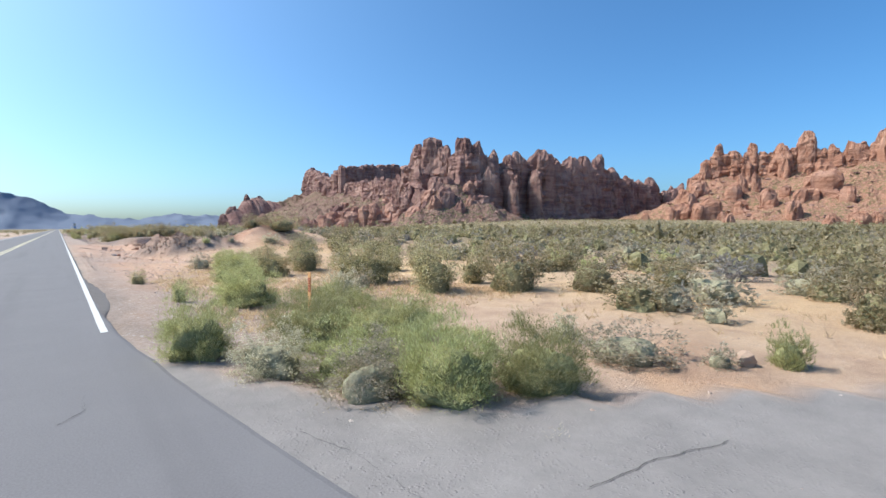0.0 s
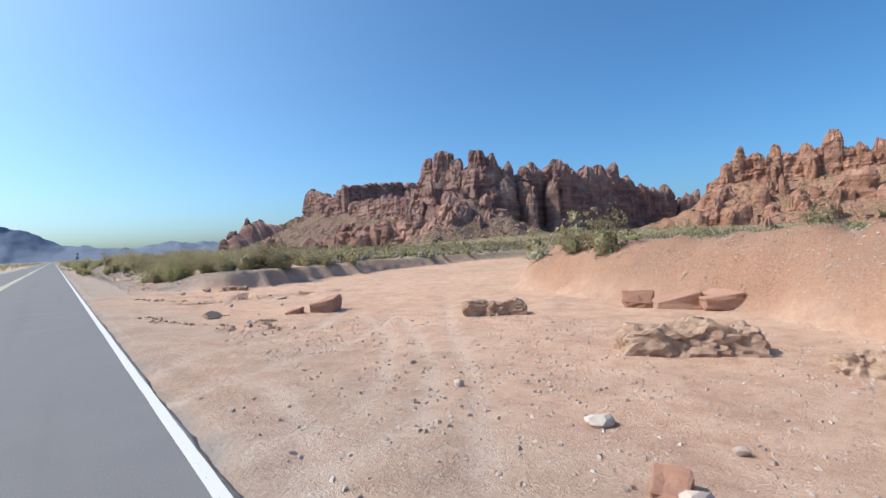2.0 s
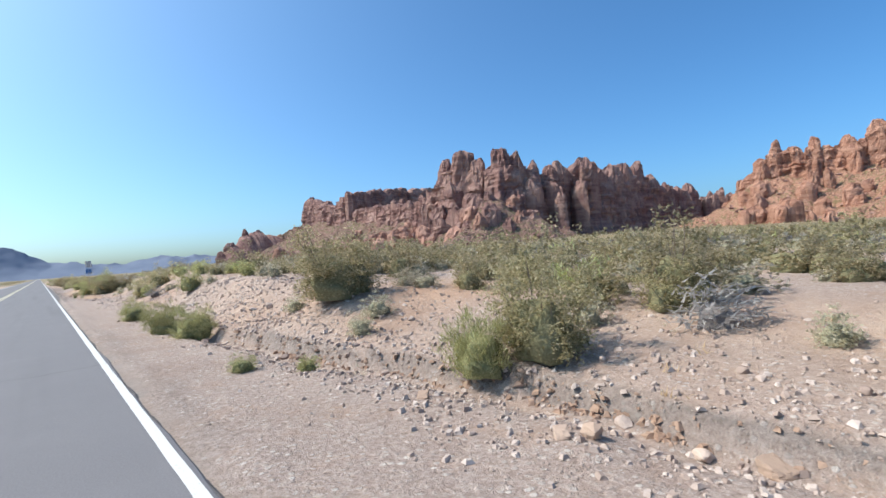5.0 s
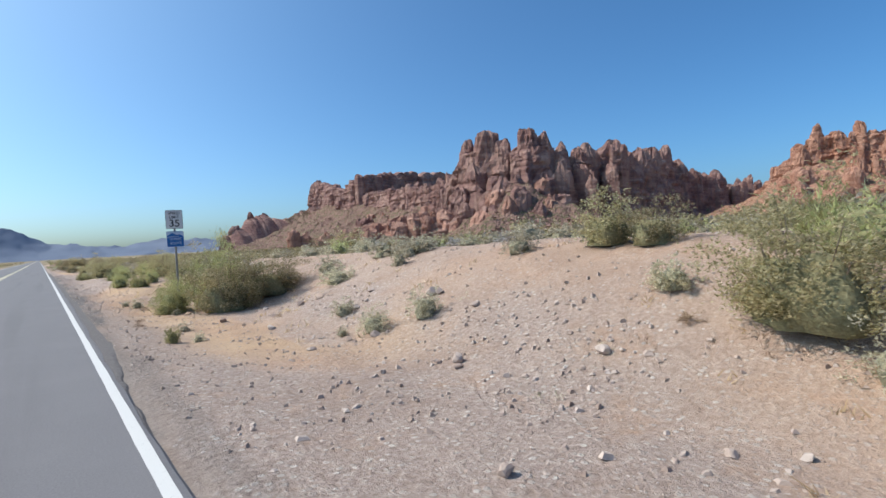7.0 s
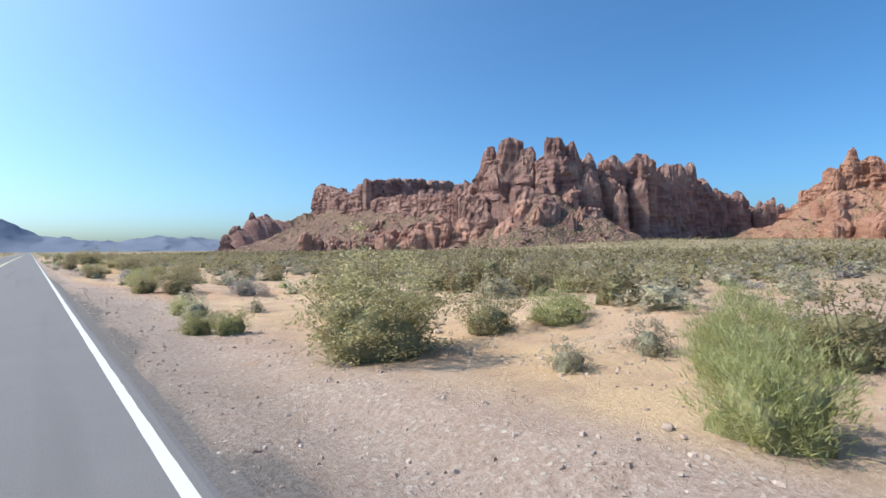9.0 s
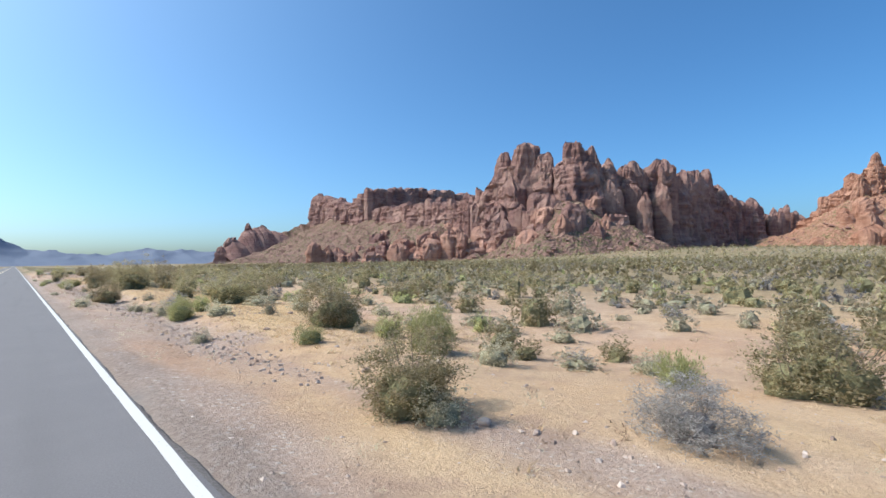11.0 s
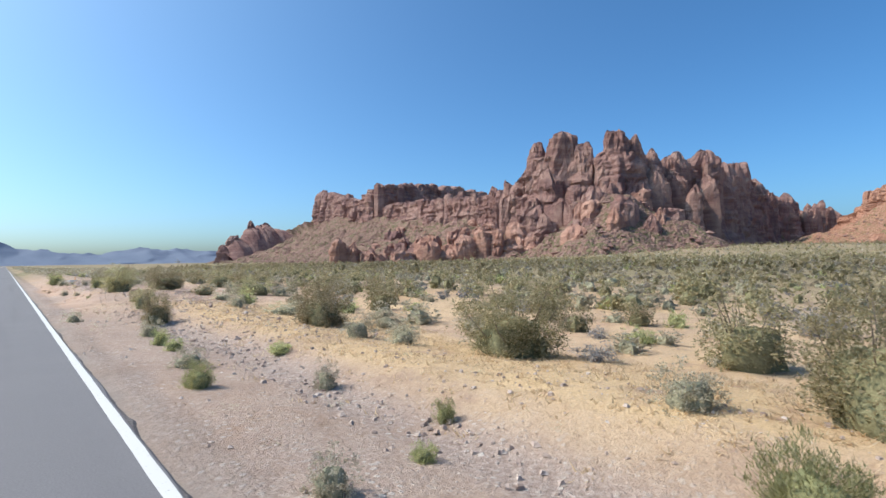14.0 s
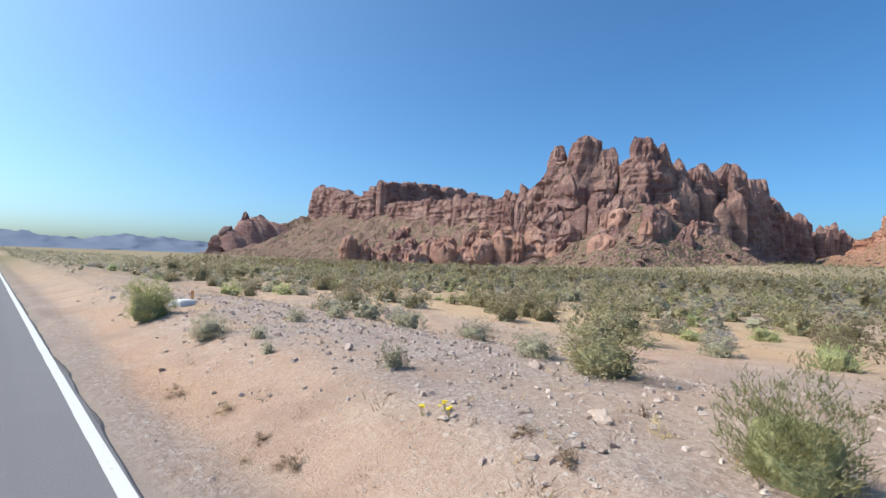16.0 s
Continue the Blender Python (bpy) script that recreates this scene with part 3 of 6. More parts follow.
part("centre_line", ribbon("centre_line", -2.78, -2.68, 0.004, ys_road, YELLOW_PAINT, 0.008, 0, 6), road, "faded yellow centre line")
part("centre_line", ribbon("centre_line", -2.56, -2.46, 0.004, ys_road, YELLOW_PAINT, 0.008, 0, 7), road, "faded yellow centre line")

# ---------------------------------------------------------------- rocks far off


def curve_through(knots, n):
    """n points along a smooth line through the knots, evenly spaced, with the other columns carried along."""
    k = np.array(knots, float)
    s = np.r_[0, np.cumsum(np.hypot(*np.diff(k[:, :2], axis=0).T))]
    u = np.linspace(0, s[-1], n)
    fine = np.stack([np.interp(u, s, c) for c in k.T], -1)
    return u, fine


def cells(u, width, seed):
    """Uneven rounded cells along u: distance from the cell's middle, -1 to 1, and the cell's own random number."""
    r = np.random.default_rng(seed)
    edges = [u[0] - width]
    while edges[-1] < u[-1] + width:
        edges.append(edges[-1] + width * r.uniform(0.55, 1.5))
    edges = np.array(edges)
    i = np.clip(np.searchsorted(edges, u) - 1, 0, len(edges) - 2)
    s = (u - edges[i]) / (edges[i + 1] - edges[i]) * 2 - 1
    return s, r.random(len(edges))[i]


def ridge(name, knots, du, tower, lean, seed, material, label, crest=0.16, rough=1.0, back=60.0, rows=(44, 8)):
    """A rock wall swept along its crest line. knots: x, y, crest height, foot height, ground height. The front lies on the right of the line's run."""
    n = int(np.hypot(*np.diff(np.array(knots)[:, :2], axis=0).T).sum() / du)
    u, k = curve_through(knots, n)
    d = np.gradient(k[:, :2], axis=0)
    sm = max(3, int(40 / du))
    pad = np.pad(d, ((sm, sm), (0, 0)), mode="edge")
    d = np.stack([np.convolve(pad[:, c], np.ones(2 * sm + 1) / (2 * sm + 1), "valid") for c in (0, 1)], -1)
    d /= np.hypot(*d.T)[:, None]
    out = np.stack([d[:, 1], -d[:, 0]], -1)
    s1, r1 = cells(u, tower, seed)
    s2, r2 = cells(u, tower * 0.36, seed + 1)
    dome1, dome2 = np.sqrt(np.clip(1 - s1**2, 0, 1)), np.sqrt(np.clip(1 - s2**2, 0, 1))
    high = k[:, 2] - k[:, 3]
    top = k[:, 2] - crest * high * (0.75 * (1 - dome1) + 0.35 * (1 - dome2) + 0.25 * (r1 - 0.5))
    foot, low = k[:, 3] - 14.0, k[:, 4] - 12.0
    bulge = tower * (0.18 * dome1 + 0.5 * (r1 - 0.5)) + tower * 0.36 * (0.16 * dome2 + 0.5 * (r2 - 0.5))
    nb, nc = rows
    P = []
    for b in np.linspace(0, 1, nb, endpoint=False):  # the cliff
        z = foot + (top - foot) * b
        off = lean * (1 - b) ** 1.3 + bulge * (1 - 0.25 * b) * np.sqrt(np.clip(1 - np.clip(b - 0.72, 0, 1) ** 2 * 8, 0.1, 1))
        P.append((off, z, np.full(n, 1.0)))
    for c in np.linspace(0, 1, nc):  # over the top and down behind
        P.append((-back * c + 0 * u, top - (top - low) * c**2.2, np.full(n, 0.6 * (1 - c))))
    off, z, amp = (np.stack([p[q] for p in P], 1) for q in (0, 1, 2))
    uu = np.repeat(u[:, None], off.shape[1], 1)
    nz = fbm(uu / 9, z / 13, 4, seed + 11) * 5.0 + (1 - np.abs(fbm(uu / 5, z / 26, 3, seed + 12))) * 3.0 + fbm(uu / 40, z / 3.2, 2, seed + 13) * 2.2
    off = off + nz * amp * rough
    z = z + amp * rough * 1.6 * fbm(uu / 4, z / 4, 3, seed + 14)
    x = k[:, 0:1] + out[:, 0:1] * off + d[:, 0:1] * amp * rough * 1.8 * fbm(uu / 5, z / 5, 3, seed + 15)
    y = k[:, 1:2] + out[:, 1:2] * off + d[:, 1:2] * amp * rough * 1.8 * fbm(uu / 5, z / 5, 3, seed + 16)
    nv = off.shape[1]
    v = np.stack([x, y, z], -1).reshape(-1, 3)
    thing = new(name)
    part("cliff", mesh_of("cliff", v, grid_faces(n, nv), [material], False), thing)
    return tagged(thing, label, "rock formation")


def lump_mesh(name, x, y, low, top, rx, ry, turn, seed, material, flare=0.35, dome=0.3, nu=44, nv=30, rough=1.0, flute=0.10):
    """A weathered tower or dome of rock: fluted sides, ledges and a rounded head."""
    r = np.random.default_rng(seed)
    a = np.linspace(0, 2 * pi, nu, endpoint=False)
    v = np.linspace(0, 1, nv)
    A, V = np.meshgrid(a, v, indexing="ij")
    H = top - low
    s = np.clip((V - (1 - dome)) / dome, 0, 1)
    z = low + H * (np.minimum(V, 1 - dome) + dome * np.sin(s * pi / 2))
    peak = r.uniform(0.6, 1.3)
    rad = (1 + flare * (1 - V) ** 1.6) * (1 - 0.08 * V**2) * np.maximum(np.cos(s * pi / 2), 0.02) ** peak
    R = (rx + ry) / 2
    flutes = 1 - np.abs(np.sin(A * r.integers(3, 6) + r.uniform(0, 6) + 1.2 * vnoise(A * 2, V * 2, seed)))
    ca, sa = np.cos(A), np.sin(A)
    k = 2.2
    n1 = fbm(ca * k + 7 * seed, sa * k + V * H / R * 0.8, 4, seed)
    n2 = fbm(ca * k * 3 + V * 2, sa * k * 3 + V * H / R * 3, 3, seed + 3)
    ledge = vnoise(A * 0 + seed, z / (0.16 * R + 1.2), seed + 5)
    rad = rad * (1 + rough * (0.34 * n1 + 0.15 * n2 - flute * flutes + (0.2 - 0.8 * flute) * ledge))
    lx, ly = rad * rx * ca, rad * ry * sa
    ct, st = cos(turn), sin(turn)
    px = x + lx * ct - ly * st + 0.25 * R * vnoise(V * 3, V * 0 + seed, seed + 6) * V
    py = y + lx * st + ly * ct + 0.25 * R * vnoise(V * 3, V * 0 + seed + 4, seed + 7) * V
    z = z + rough * 0.10 * R * n2 * (V > 0.05)
    z = z + (0.75 if dome < 0.4 else 0.4) * R * fbm(px / (0.8 * R) + seed, py / (0.8 * R), 3, seed + 8) * step(0.5, 0.95, V)
    for _ in range(9):
        nx, ny, nz = r.normal(0, 1), r.normal(0, 1), 0.0
        ln = (nx * nx + ny * ny + nz * nz) ** 0.5
        zc = low + H * r.uniform(0.35, 0.95)
        over = ((px - x) * nx + (py - y) * ny + (z - zc) * nz) / ln - R * r.uniform(0.62, 1.0)
        over = np.maximum(over, 0) * 0.8 * step(0.0, 0.3, V) * step(0.0, 0.2, np.abs(z - zc) / H * 0 + 0.3)
        px, py, z = px - over * nx / ln, py - over * ny / ln, z - over * nz / ln
    return mesh_of(name, np.stack([px, py, z], -1).reshape(-1, 3), np.concatenate([grid_faces(nu, nv), np.stack([np.full(nv - 1, nu - 1) * nv + np.arange(nv - 1), np.arange(nv - 1), np.arange(nv - 1) + 1, (nu - 1) * nv + np.arange(nv - 1) + 1], -1)]), [material])


# slopes of fallen rock: crest lines of x, y, foot height and width of the slope
SLOPES = [
    [(371, 540, 40, 115), (393, 452, 44, 95), (432, 438, 30, 52), (503, 419, 19, 26), (640, 424, 17, 20), (763, 409, 22, 26), (850, 398, 24, 40)],
    [(385, 475, 52, 95), (362, 434, 50, 92)],
    [(374, 535, 34, 95), (399, 637, 46, 130), (444, 844, 66, 190), (484, 1045, 84, 230), (534, 1241, 90, 250), (560, 1340, 60, 220)],
    [(540, 1250, 104, 240), (470, 1212, 84, 190), (414, 1184, 58, 140), (350, 1176, 18, 90)],
    [(748, 352, 14, 34), (715, 318, 38, 80), (680, 269, 62, 150), (714, 182, 66, 190), (750, 40, 70, 220), (770, -80, 70, 220)],
]


def slope_height(x, y):
    best = np.full(np.shape(x), -40.0)
    for line in SLOPES:
        for (ax, ay, af, aw), (bx, by, bf, bw) in zip(line[:-1], line[1:]):
            dx, dy = bx - ax, by - ay
            s = np.clip(((x - ax) * dx + (y - ay) * dy) / (dx * dx + dy * dy), 0, 1)
            d = np.hypot(x - ax - s * dx, y - ay - s * dy) + 22 * fbm(x / 42, y / 42, 3, 91) + 6 * fbm(x / 10, y / 10, 2, 92)
            f, wd = af + s * (bf - af), aw + s * (bw - aw)
            q = np.clip(1 - np.maximum(d, 0) / wd, 0, 1)
            best = np.maximum(best, (f + 4) * (0.55 * q**1.7 + 0.45 * q) - 4 + 0.0 * d - 30 * (q <= 0))
    return best


sx, sy = np.meshgrid(np.arange(200, 860, 2.6), np.arange(-90, 1420, 3.6), indexing="ij")
base = far_height(sx, sy)
sz = slope_height(sx, sy)
inside = step(-2, 2.5, sz)
sz = base + np.maximum(sz - 0.35 * base, -3) + inside * (3.2 * fbm(sx / 8, sy / 8, 4, 93) + np.where(sx + 0.45 * sy > 640, 1.6, 0.4) * (1 - np.abs(fbm(sx / 16, sy / 11, 3, 94))) * 2.0 - 2.0)
ff = grid_faces(*sx.shape)
cell = np.arange(sx.size).reshape(sx.shape)
use = (inside.ravel()[ff] > 0.0).any(1)
orange = (sx.ravel()[ff[:, 0]] > 480) & (sy.ravel()[ff[:, 0]] < 360)
sv = np.stack([sx, sy, sz], -1).reshape(-1, 3)


def compact(v, f):
    keep, inv = np.unique(f, return_inverse=True)
    return v[keep], inv.reshape(f.shape)


tagged(new("scree_slope", mesh_of("scree_slope", *compact(sv, ff[use & ~orange]), [SCREE])), "slopes of fallen red rock below the mesa cliffs", "scree", kind="stuff")
massif_slope = mesh_of("slope", *compact(sv, ff[use & orange]), [ORANGE_SLOPE])



mesa = ridge("sandstone_mesa", [(371, 540, 76, 30, 3), (375, 525, 98, 26, 3), (387, 476, 92, 20, 4), (395, 451, 98, 19, 4), (432, 438, 86, 17, 6), (457, 430, 82, 16, 7), (503, 419, 92, 15, 8), (549, 421, 86, 14, 9), (642, 424, 92, 12, 10), (674, 420, 80, 13, 11), (710, 416, 73, 15, 12), (763, 409, 68, 20, 12), (802, 404, 48, 24, 12), (850, 398, 30, 20, 12)],
      1.6, 32, 8, 100, RED_ROCK, "towering dark red sandstone mesa with knobbly rounded summits", crest=0.10)
for n, (x, y, top, rx, ry) in enumerate([(376, 522, 110, 7, 9), (383, 497, 112, 12, 13), (387, 477, 100, 8, 8), (395, 452, 112, 9, 10), (413, 444, 106, 10, 9), (430, 439, 95, 9, 9), (455, 432, 90, 9, 8), (470, 428, 96, 10, 9), (500, 420, 107, 18, 12), (528, 421, 93, 11, 10), (570, 423, 99, 16, 11), (605, 424, 100, 16, 11), (640, 425, 110, 10, 10), (674, 421, 88, 13, 10)]):
    part("tower", lump_mesh("tower", x, y, 8, top, 1.35 * rx, 1.35 * ry, 0.3 * n, 110 + n, RED_ROCK, 0.25, 0.27, 52, 38, 1.15), mesa)
for n, (x, y, top, rx, ry) in enumerate([(706, 417, 79, 12, 10), (738, 413, 75, 12, 9), (764, 410, 77, 9, 9), (800, 405, 56, 10, 9), (434, 404, 60, 5, 6), (445, 420, 74, 12, 9), (478, 408, 70, 12, 8), (415, 428, 72, 10, 10), (398, 436, 70, 10, 10), (368, 500, 74, 10, 14), (372, 476, 66, 9, 10), (360, 515, 60, 9, 10)]):
    part("tower", lump_mesh("tower", x, y, 6, top, 1.3 * rx, 1.3 * ry, 0.7 * n, 140 + n, RED_ROCK, 0.35, 0.28, 46, 34, 1.15), mesa)
for n, (x, y, top, rx, ry) in enumerate([(352, 448, 56, 9, 11), (362, 440, 58, 10, 8), (344, 462, 46, 10, 10), (350, 482, 48, 9, 12), (346, 500, 44, 8, 10), (338, 440, 36, 10, 8), (372, 420, 46, 8, 7), (330, 480, 34, 9, 9), (385, 412, 36, 7, 6), (398, 404, 28, 6, 6), (350, 418, 34, 8, 7), (366, 408, 27, 7, 6), (326, 452, 24, 8, 8), (340, 425, 26, 7, 7), (352, 520, 46, 8, 9), (372, 555, 60, 9, 12), (380, 575, 62, 8, 11)]):
    part("buttress", lump_mesh("buttress", x, y, 2, top, rx, ry, 0.9 * n, 170 + n, RED_ROCK, 0.6, 0.25, 52, 36, 1.2), mesa)
rs = np.random.default_rng(46)
made = 0
while made < 75:
    x, y = rs.uniform(235, 405), rs.uniform(395, 760)
    up = float(slope_height(np.array(x), np.array(y)))
    if up < 3 or up > 44:
        continue
    g = float(far_height(x, y)) * 0.65 + up
    h = rs.uniform(2.5, 8) + 7 * rs.random() ** 4
    part("outcrop", lump_mesh("outcrop", x, y, g - 28, g + h, h * rs.uniform(0.8, 1.7), h * rs.uniform(0.7, 1.3), rs.uniform(0, 3), 700 + made, PINK_ROCK if rs.random() < 0.6 else RED_ROCK, 0.4, 0.5, 24, 20, 1.2, 0.02), mesa)
    made += 1
long_ridge = ridge("sandstone_ridge", [(560, 1340, 70, 40, 5), (545, 1284, 112, 88, 4), (534, 1241, 152, 92, 3), (504, 1130, 144, 90, 2), (484, 1045, 124, 86, 0), (472, 981, 110, 80, -2), (459, 912, 124, 72, -3), (475, 900, 128, 70, -2), (560, 930, 142, 70, 0), (689, 973, 154, 70, 4), (830, 1010, 156, 70, 8)],
      2.2, 40, 4, 203, RED_ROCK, "long reddish sandstone ridge with a level crenellated crest", crest=0.16, rough=1.0)
for n, (x, y, top, rx, ry) in enumerate([(534, 1243, 156, 16, 24), (520, 1190, 149, 16, 26), (486, 1048, 126, 15, 18), (462, 908, 125, 12, 14), (500, 906, 130, 17, 10), (545, 924, 138, 17, 11)]):
    part("tower", lump_mesh("tower", x, y, 30, top, rx, ry, 0.2 * n, 220 + n, RED_ROCK, 0.15, 0.12), long_ridge)
saddle = ridge("sandstone_saddle", [(462, 890, 90, 60, -3), (444, 844, 88, 62, -4), (427, 765, 84, 56, -4), (412, 695, 79, 50, -3), (399, 637, 74, 46, -2), (393, 607, 71, 42, 0), (382, 555, 76, 38, 2), (374, 535, 80, 34, 3)],
      1.8, 13, 5, 240, RED_ROCK, "jagged red sandstone saddle joining the mesa to a ridge", crest=0.28)
for n, (x, y, top, rx, ry) in enumerate([(424, 752, 86, 7, 10), (408, 680, 82, 6, 8), (402, 655, 78, 6, 8), (396, 622, 76, 6, 7), (389, 590, 76, 6, 7), (383, 563, 80, 6, 7)]):
    part("pinnacle", lump_mesh("pinnacle", x, y, 30, top, rx, ry, 0.2 * n, 250 + n, RED_ROCK, 0.3, 0.15), saddle)
outcrop = ridge("low_sandstone_outcrop", [(520, 1200, 30, 6, 2), (473, 1193, 50, 8, 2), (414, 1184, 65, 8, 0), (378, 1179, 75, 8, -1), (346, 1175, 72, 6, -2), (328, 1171, 50, 4, -1), (307, 1165, 45, 2, -1), (287, 1160, 20, 0, -1)],
      2.5, 30, 12, 300, RED_ROCK, "low dark red sandstone outcrop at the foot of a ridge")
for n, (x, y, top, rx, ry) in enumerate([(346, 1174, 79, 9, 12), (375, 1178, 76, 18, 14), (310, 1160, 47, 12, 14), (295, 1152, 26, 14, 14)]):
    part("tower", lump_mesh("tower", x, y, -6, top, rx, ry, 0.2 * n, 320 + n, RED_ROCK, 0.6, 0.3), outcrop)
massif = ridge("orange_sandstone_massif", [(765, 378, 8, 4, 3), (742, 352, 34, 14, 9), (715, 318, 64, 22, 9), (695, 293, 84, 28, 9), (679, 270, 98, 32, 8), (694, 234, 96, 34, 7), (705, 206, 92, 34, 4), (714, 182, 104, 36, 2), (720, 162, 90, 40, 1), (735, 116, 102, 40, 0), (750, 40, 118, 40, -1), (760, -60, 124, 40, -2)],
      1.8, 18, 14, 400, ORANGE_ROCK, "sunlit orange sandstone massif with craggy summits", crest=0.2, rough=1.3)
part("slope", massif_slope, massif, "stepped slope of sunlit orange rock")
for n, (x, y, top, rx, ry) in enumerate([(695, 292, 91, 9, 10), (716, 320, 73, 10, 10), (738, 347, 46, 7, 8), (679, 270, 108, 8, 9), (686, 252, 98, 7, 8), (693, 235, 105, 6, 8), (704, 208, 97, 10, 12), (713, 184, 114, 10, 13), (720, 160, 96, 8, 9), (726, 143, 101, 10, 12), (735, 115, 110, 10, 14), (668, 282, 84, 8, 8), (690, 200, 82, 7, 8), (672, 232, 80, 8, 9), (640, 228, 60, 6, 7), (646, 216, 62, 5, 6)]):
    part("tower", lump_mesh("tower", x, y, 20, top, rx, ry, 0.5 * n, 420 + n, ORANGE_ROCK, 0.6, 0.35, rough=1.2), massif)
rs = np.random.default_rng(44)
for n in range(34):
    x, y = rs.uniform(488, 660), rs.uniform(40, 315)
    if x + 0.25 * abs(y - 270) < 500:
        continue
    g = float(far_height(x, y)) + max(float(slope_height(np.array(x), np.array(y))), 0)
    h = rs.uniform(6, 19)
    part("outcrop", lump_mesh("outcrop", x, y, g - 22, g + h, h * rs.uniform(0.5, 1.0), h * rs.uniform(0.5, 1.1), n, 440 + n, ORANGE_ROCK, 0.7, 0.4, 28, 18, 1.2), massif)

# domes and blocks standing out on the plain in front of the ridge
for n, (x, y, top, rx, ry) in enumerate([(187, 566, 17, 7, 8), (196, 562, 13, 6, 7), (205, 556, 8, 7, 6), (214, 551, 4, 8, 6), (222, 546, 1.5, 9, 6)]):
    tagged(new("sandstone_dome", lump_mesh("sandstone_dome", x, y, -9, top, rx, ry, n, 520 + n, PINK_ROCK, 0.35, 0.6, flute=0.03)), "rounded pinkish sandstone dome on the open plain", "rock formation", "sandstone domes")
for n, (x, y, top, rx, ry) in enumerate([(236, 552, 9, 15, 10), (254, 541, 16, 14, 11), (266, 533, 12, 13, 9), (279, 523, 19, 14, 11), (291, 514, 28, 10, 10), (298, 506, 24, 9, 9), (306, 500, 17, 13, 10), (321, 490, 12, 14, 9), (268, 556, 22, 16, 11), (288, 540, 27, 14, 11), (305, 522, 32, 14, 11), (327, 508, 33, 13, 10), (340, 476, 15, 12, 9), (352, 466, 12, 10, 8)]):
    tagged(new("sandstone_outcrop", lump_mesh("sandstone_outcrop", x, y, -9, top, rx, ry, n, 540 + n, PINK_ROCK, 0.6, 0.6, 48, 34, 1.2, 0.03)), "broken red sandstone outcrop below the mesa", "rock formation", "outcrops below the mesa")

# small knobs seen in the gap between the mesa and the massif
for n, (x, y, top, rx, ry) in enumerate([(798, 385, 62, 8, 8), (813, 381, 72, 6, 6), (829, 376, 64, 7, 7), (846, 371, 58, 7, 7), (862, 366, 50, 8, 8), (790, 394, 60, 8, 7), (806, 394, 66, 6, 6), (821, 389, 68, 6, 6), (838, 384, 60, 7, 6), (856, 380, 56, 8, 7), (876, 374, 52, 9, 8), (835, 402, 56, 9, 9)]):
    tagged(new("sandstone_pinnacle", lump_mesh("sandstone_pinnacle", x, y, 4, top, rx, ry, n, 560 + n, RED_ROCK, 0.5, 0.3)), "pointed red sandstone pinnacle beyond the mesa", "rock formation", "pinnacles beyond the mesa")

# far mountains; the blue of the air in between is put into their colour
far_mount = Mat("far_mountain_haze_blue", 1.0, 0.0)
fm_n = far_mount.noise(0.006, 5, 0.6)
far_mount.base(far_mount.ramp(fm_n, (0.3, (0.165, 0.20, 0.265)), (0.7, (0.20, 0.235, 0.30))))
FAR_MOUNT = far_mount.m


def mountains(name, knots, deep, seed, label):
    u, k = curve_through(knots, 260)
    rows = []
    for a in np.linspace(0, 1, 18):
        z = -8 + (k[:, 2] + 8) * a**1.2 + 14 * a * fbm(u / 60, u * 0 + a * 6, 4, seed)
        rows.append(np.stack([k[:, 0] + 18 * fbm(u / 90, u * 0 + a * 3, 3, seed + 2), k[:, 1] - deep * (1 - a) + 60 * fbm(u / 120, u * 0 + a * 2, 3, seed + 1), z], -1))
    v = np.stack(rows, 1)
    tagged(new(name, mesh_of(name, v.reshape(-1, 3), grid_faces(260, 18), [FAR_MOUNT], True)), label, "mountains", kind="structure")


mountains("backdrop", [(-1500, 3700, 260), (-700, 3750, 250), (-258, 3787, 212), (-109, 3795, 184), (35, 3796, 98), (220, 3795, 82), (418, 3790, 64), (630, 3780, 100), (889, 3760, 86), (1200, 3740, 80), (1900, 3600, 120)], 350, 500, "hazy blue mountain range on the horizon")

# ---------------------------------------------------------------- shrubs


def blades(c, d, s, wide, long):
    """Small pointed leaves at c, with long axis d and side axis s."""
    a, b = d * long[:, None] / 2, s * wide[:, None] / 2
    return np.stack([c - a * 0.7 + b, c + a * 1.1, c - a * 0.7 - b], 1).reshape(-1, 3), np.arange(len(c) * 3).reshape(-1, 3)


def unit(v):
    return v / np.maximum(np.linalg.norm(v, axis=1, keepdims=True), 1e-9)


def tubes(lines, radii):
    """Three-sided tapering stems; lines: n x k x 3."""
    n, k, _ = lines.shape
    t = np.linspace(1, 0.35, k)[None, :, None]
    off = np.array([[1, 0, 0], [-0.5, 0.87, 0], [-0.5, -0.87, 0]])
    v = lines[:, :, None, :] + off[None, None] * (radii[:, None, None] * t)[..., None]
    idx = np.arange(n * k * 3).reshape(n, k, 3)
    f = [np.stack([idx[:, :-1, j], idx[:, :-1, (j + 1) % 3], idx[:, 1:, (j + 1) % 3], idx[:, 1:, j]], -1).reshape(-1, 4) for j in range(3)]
    return v.reshape(-1, 3), np.concatenate(f)


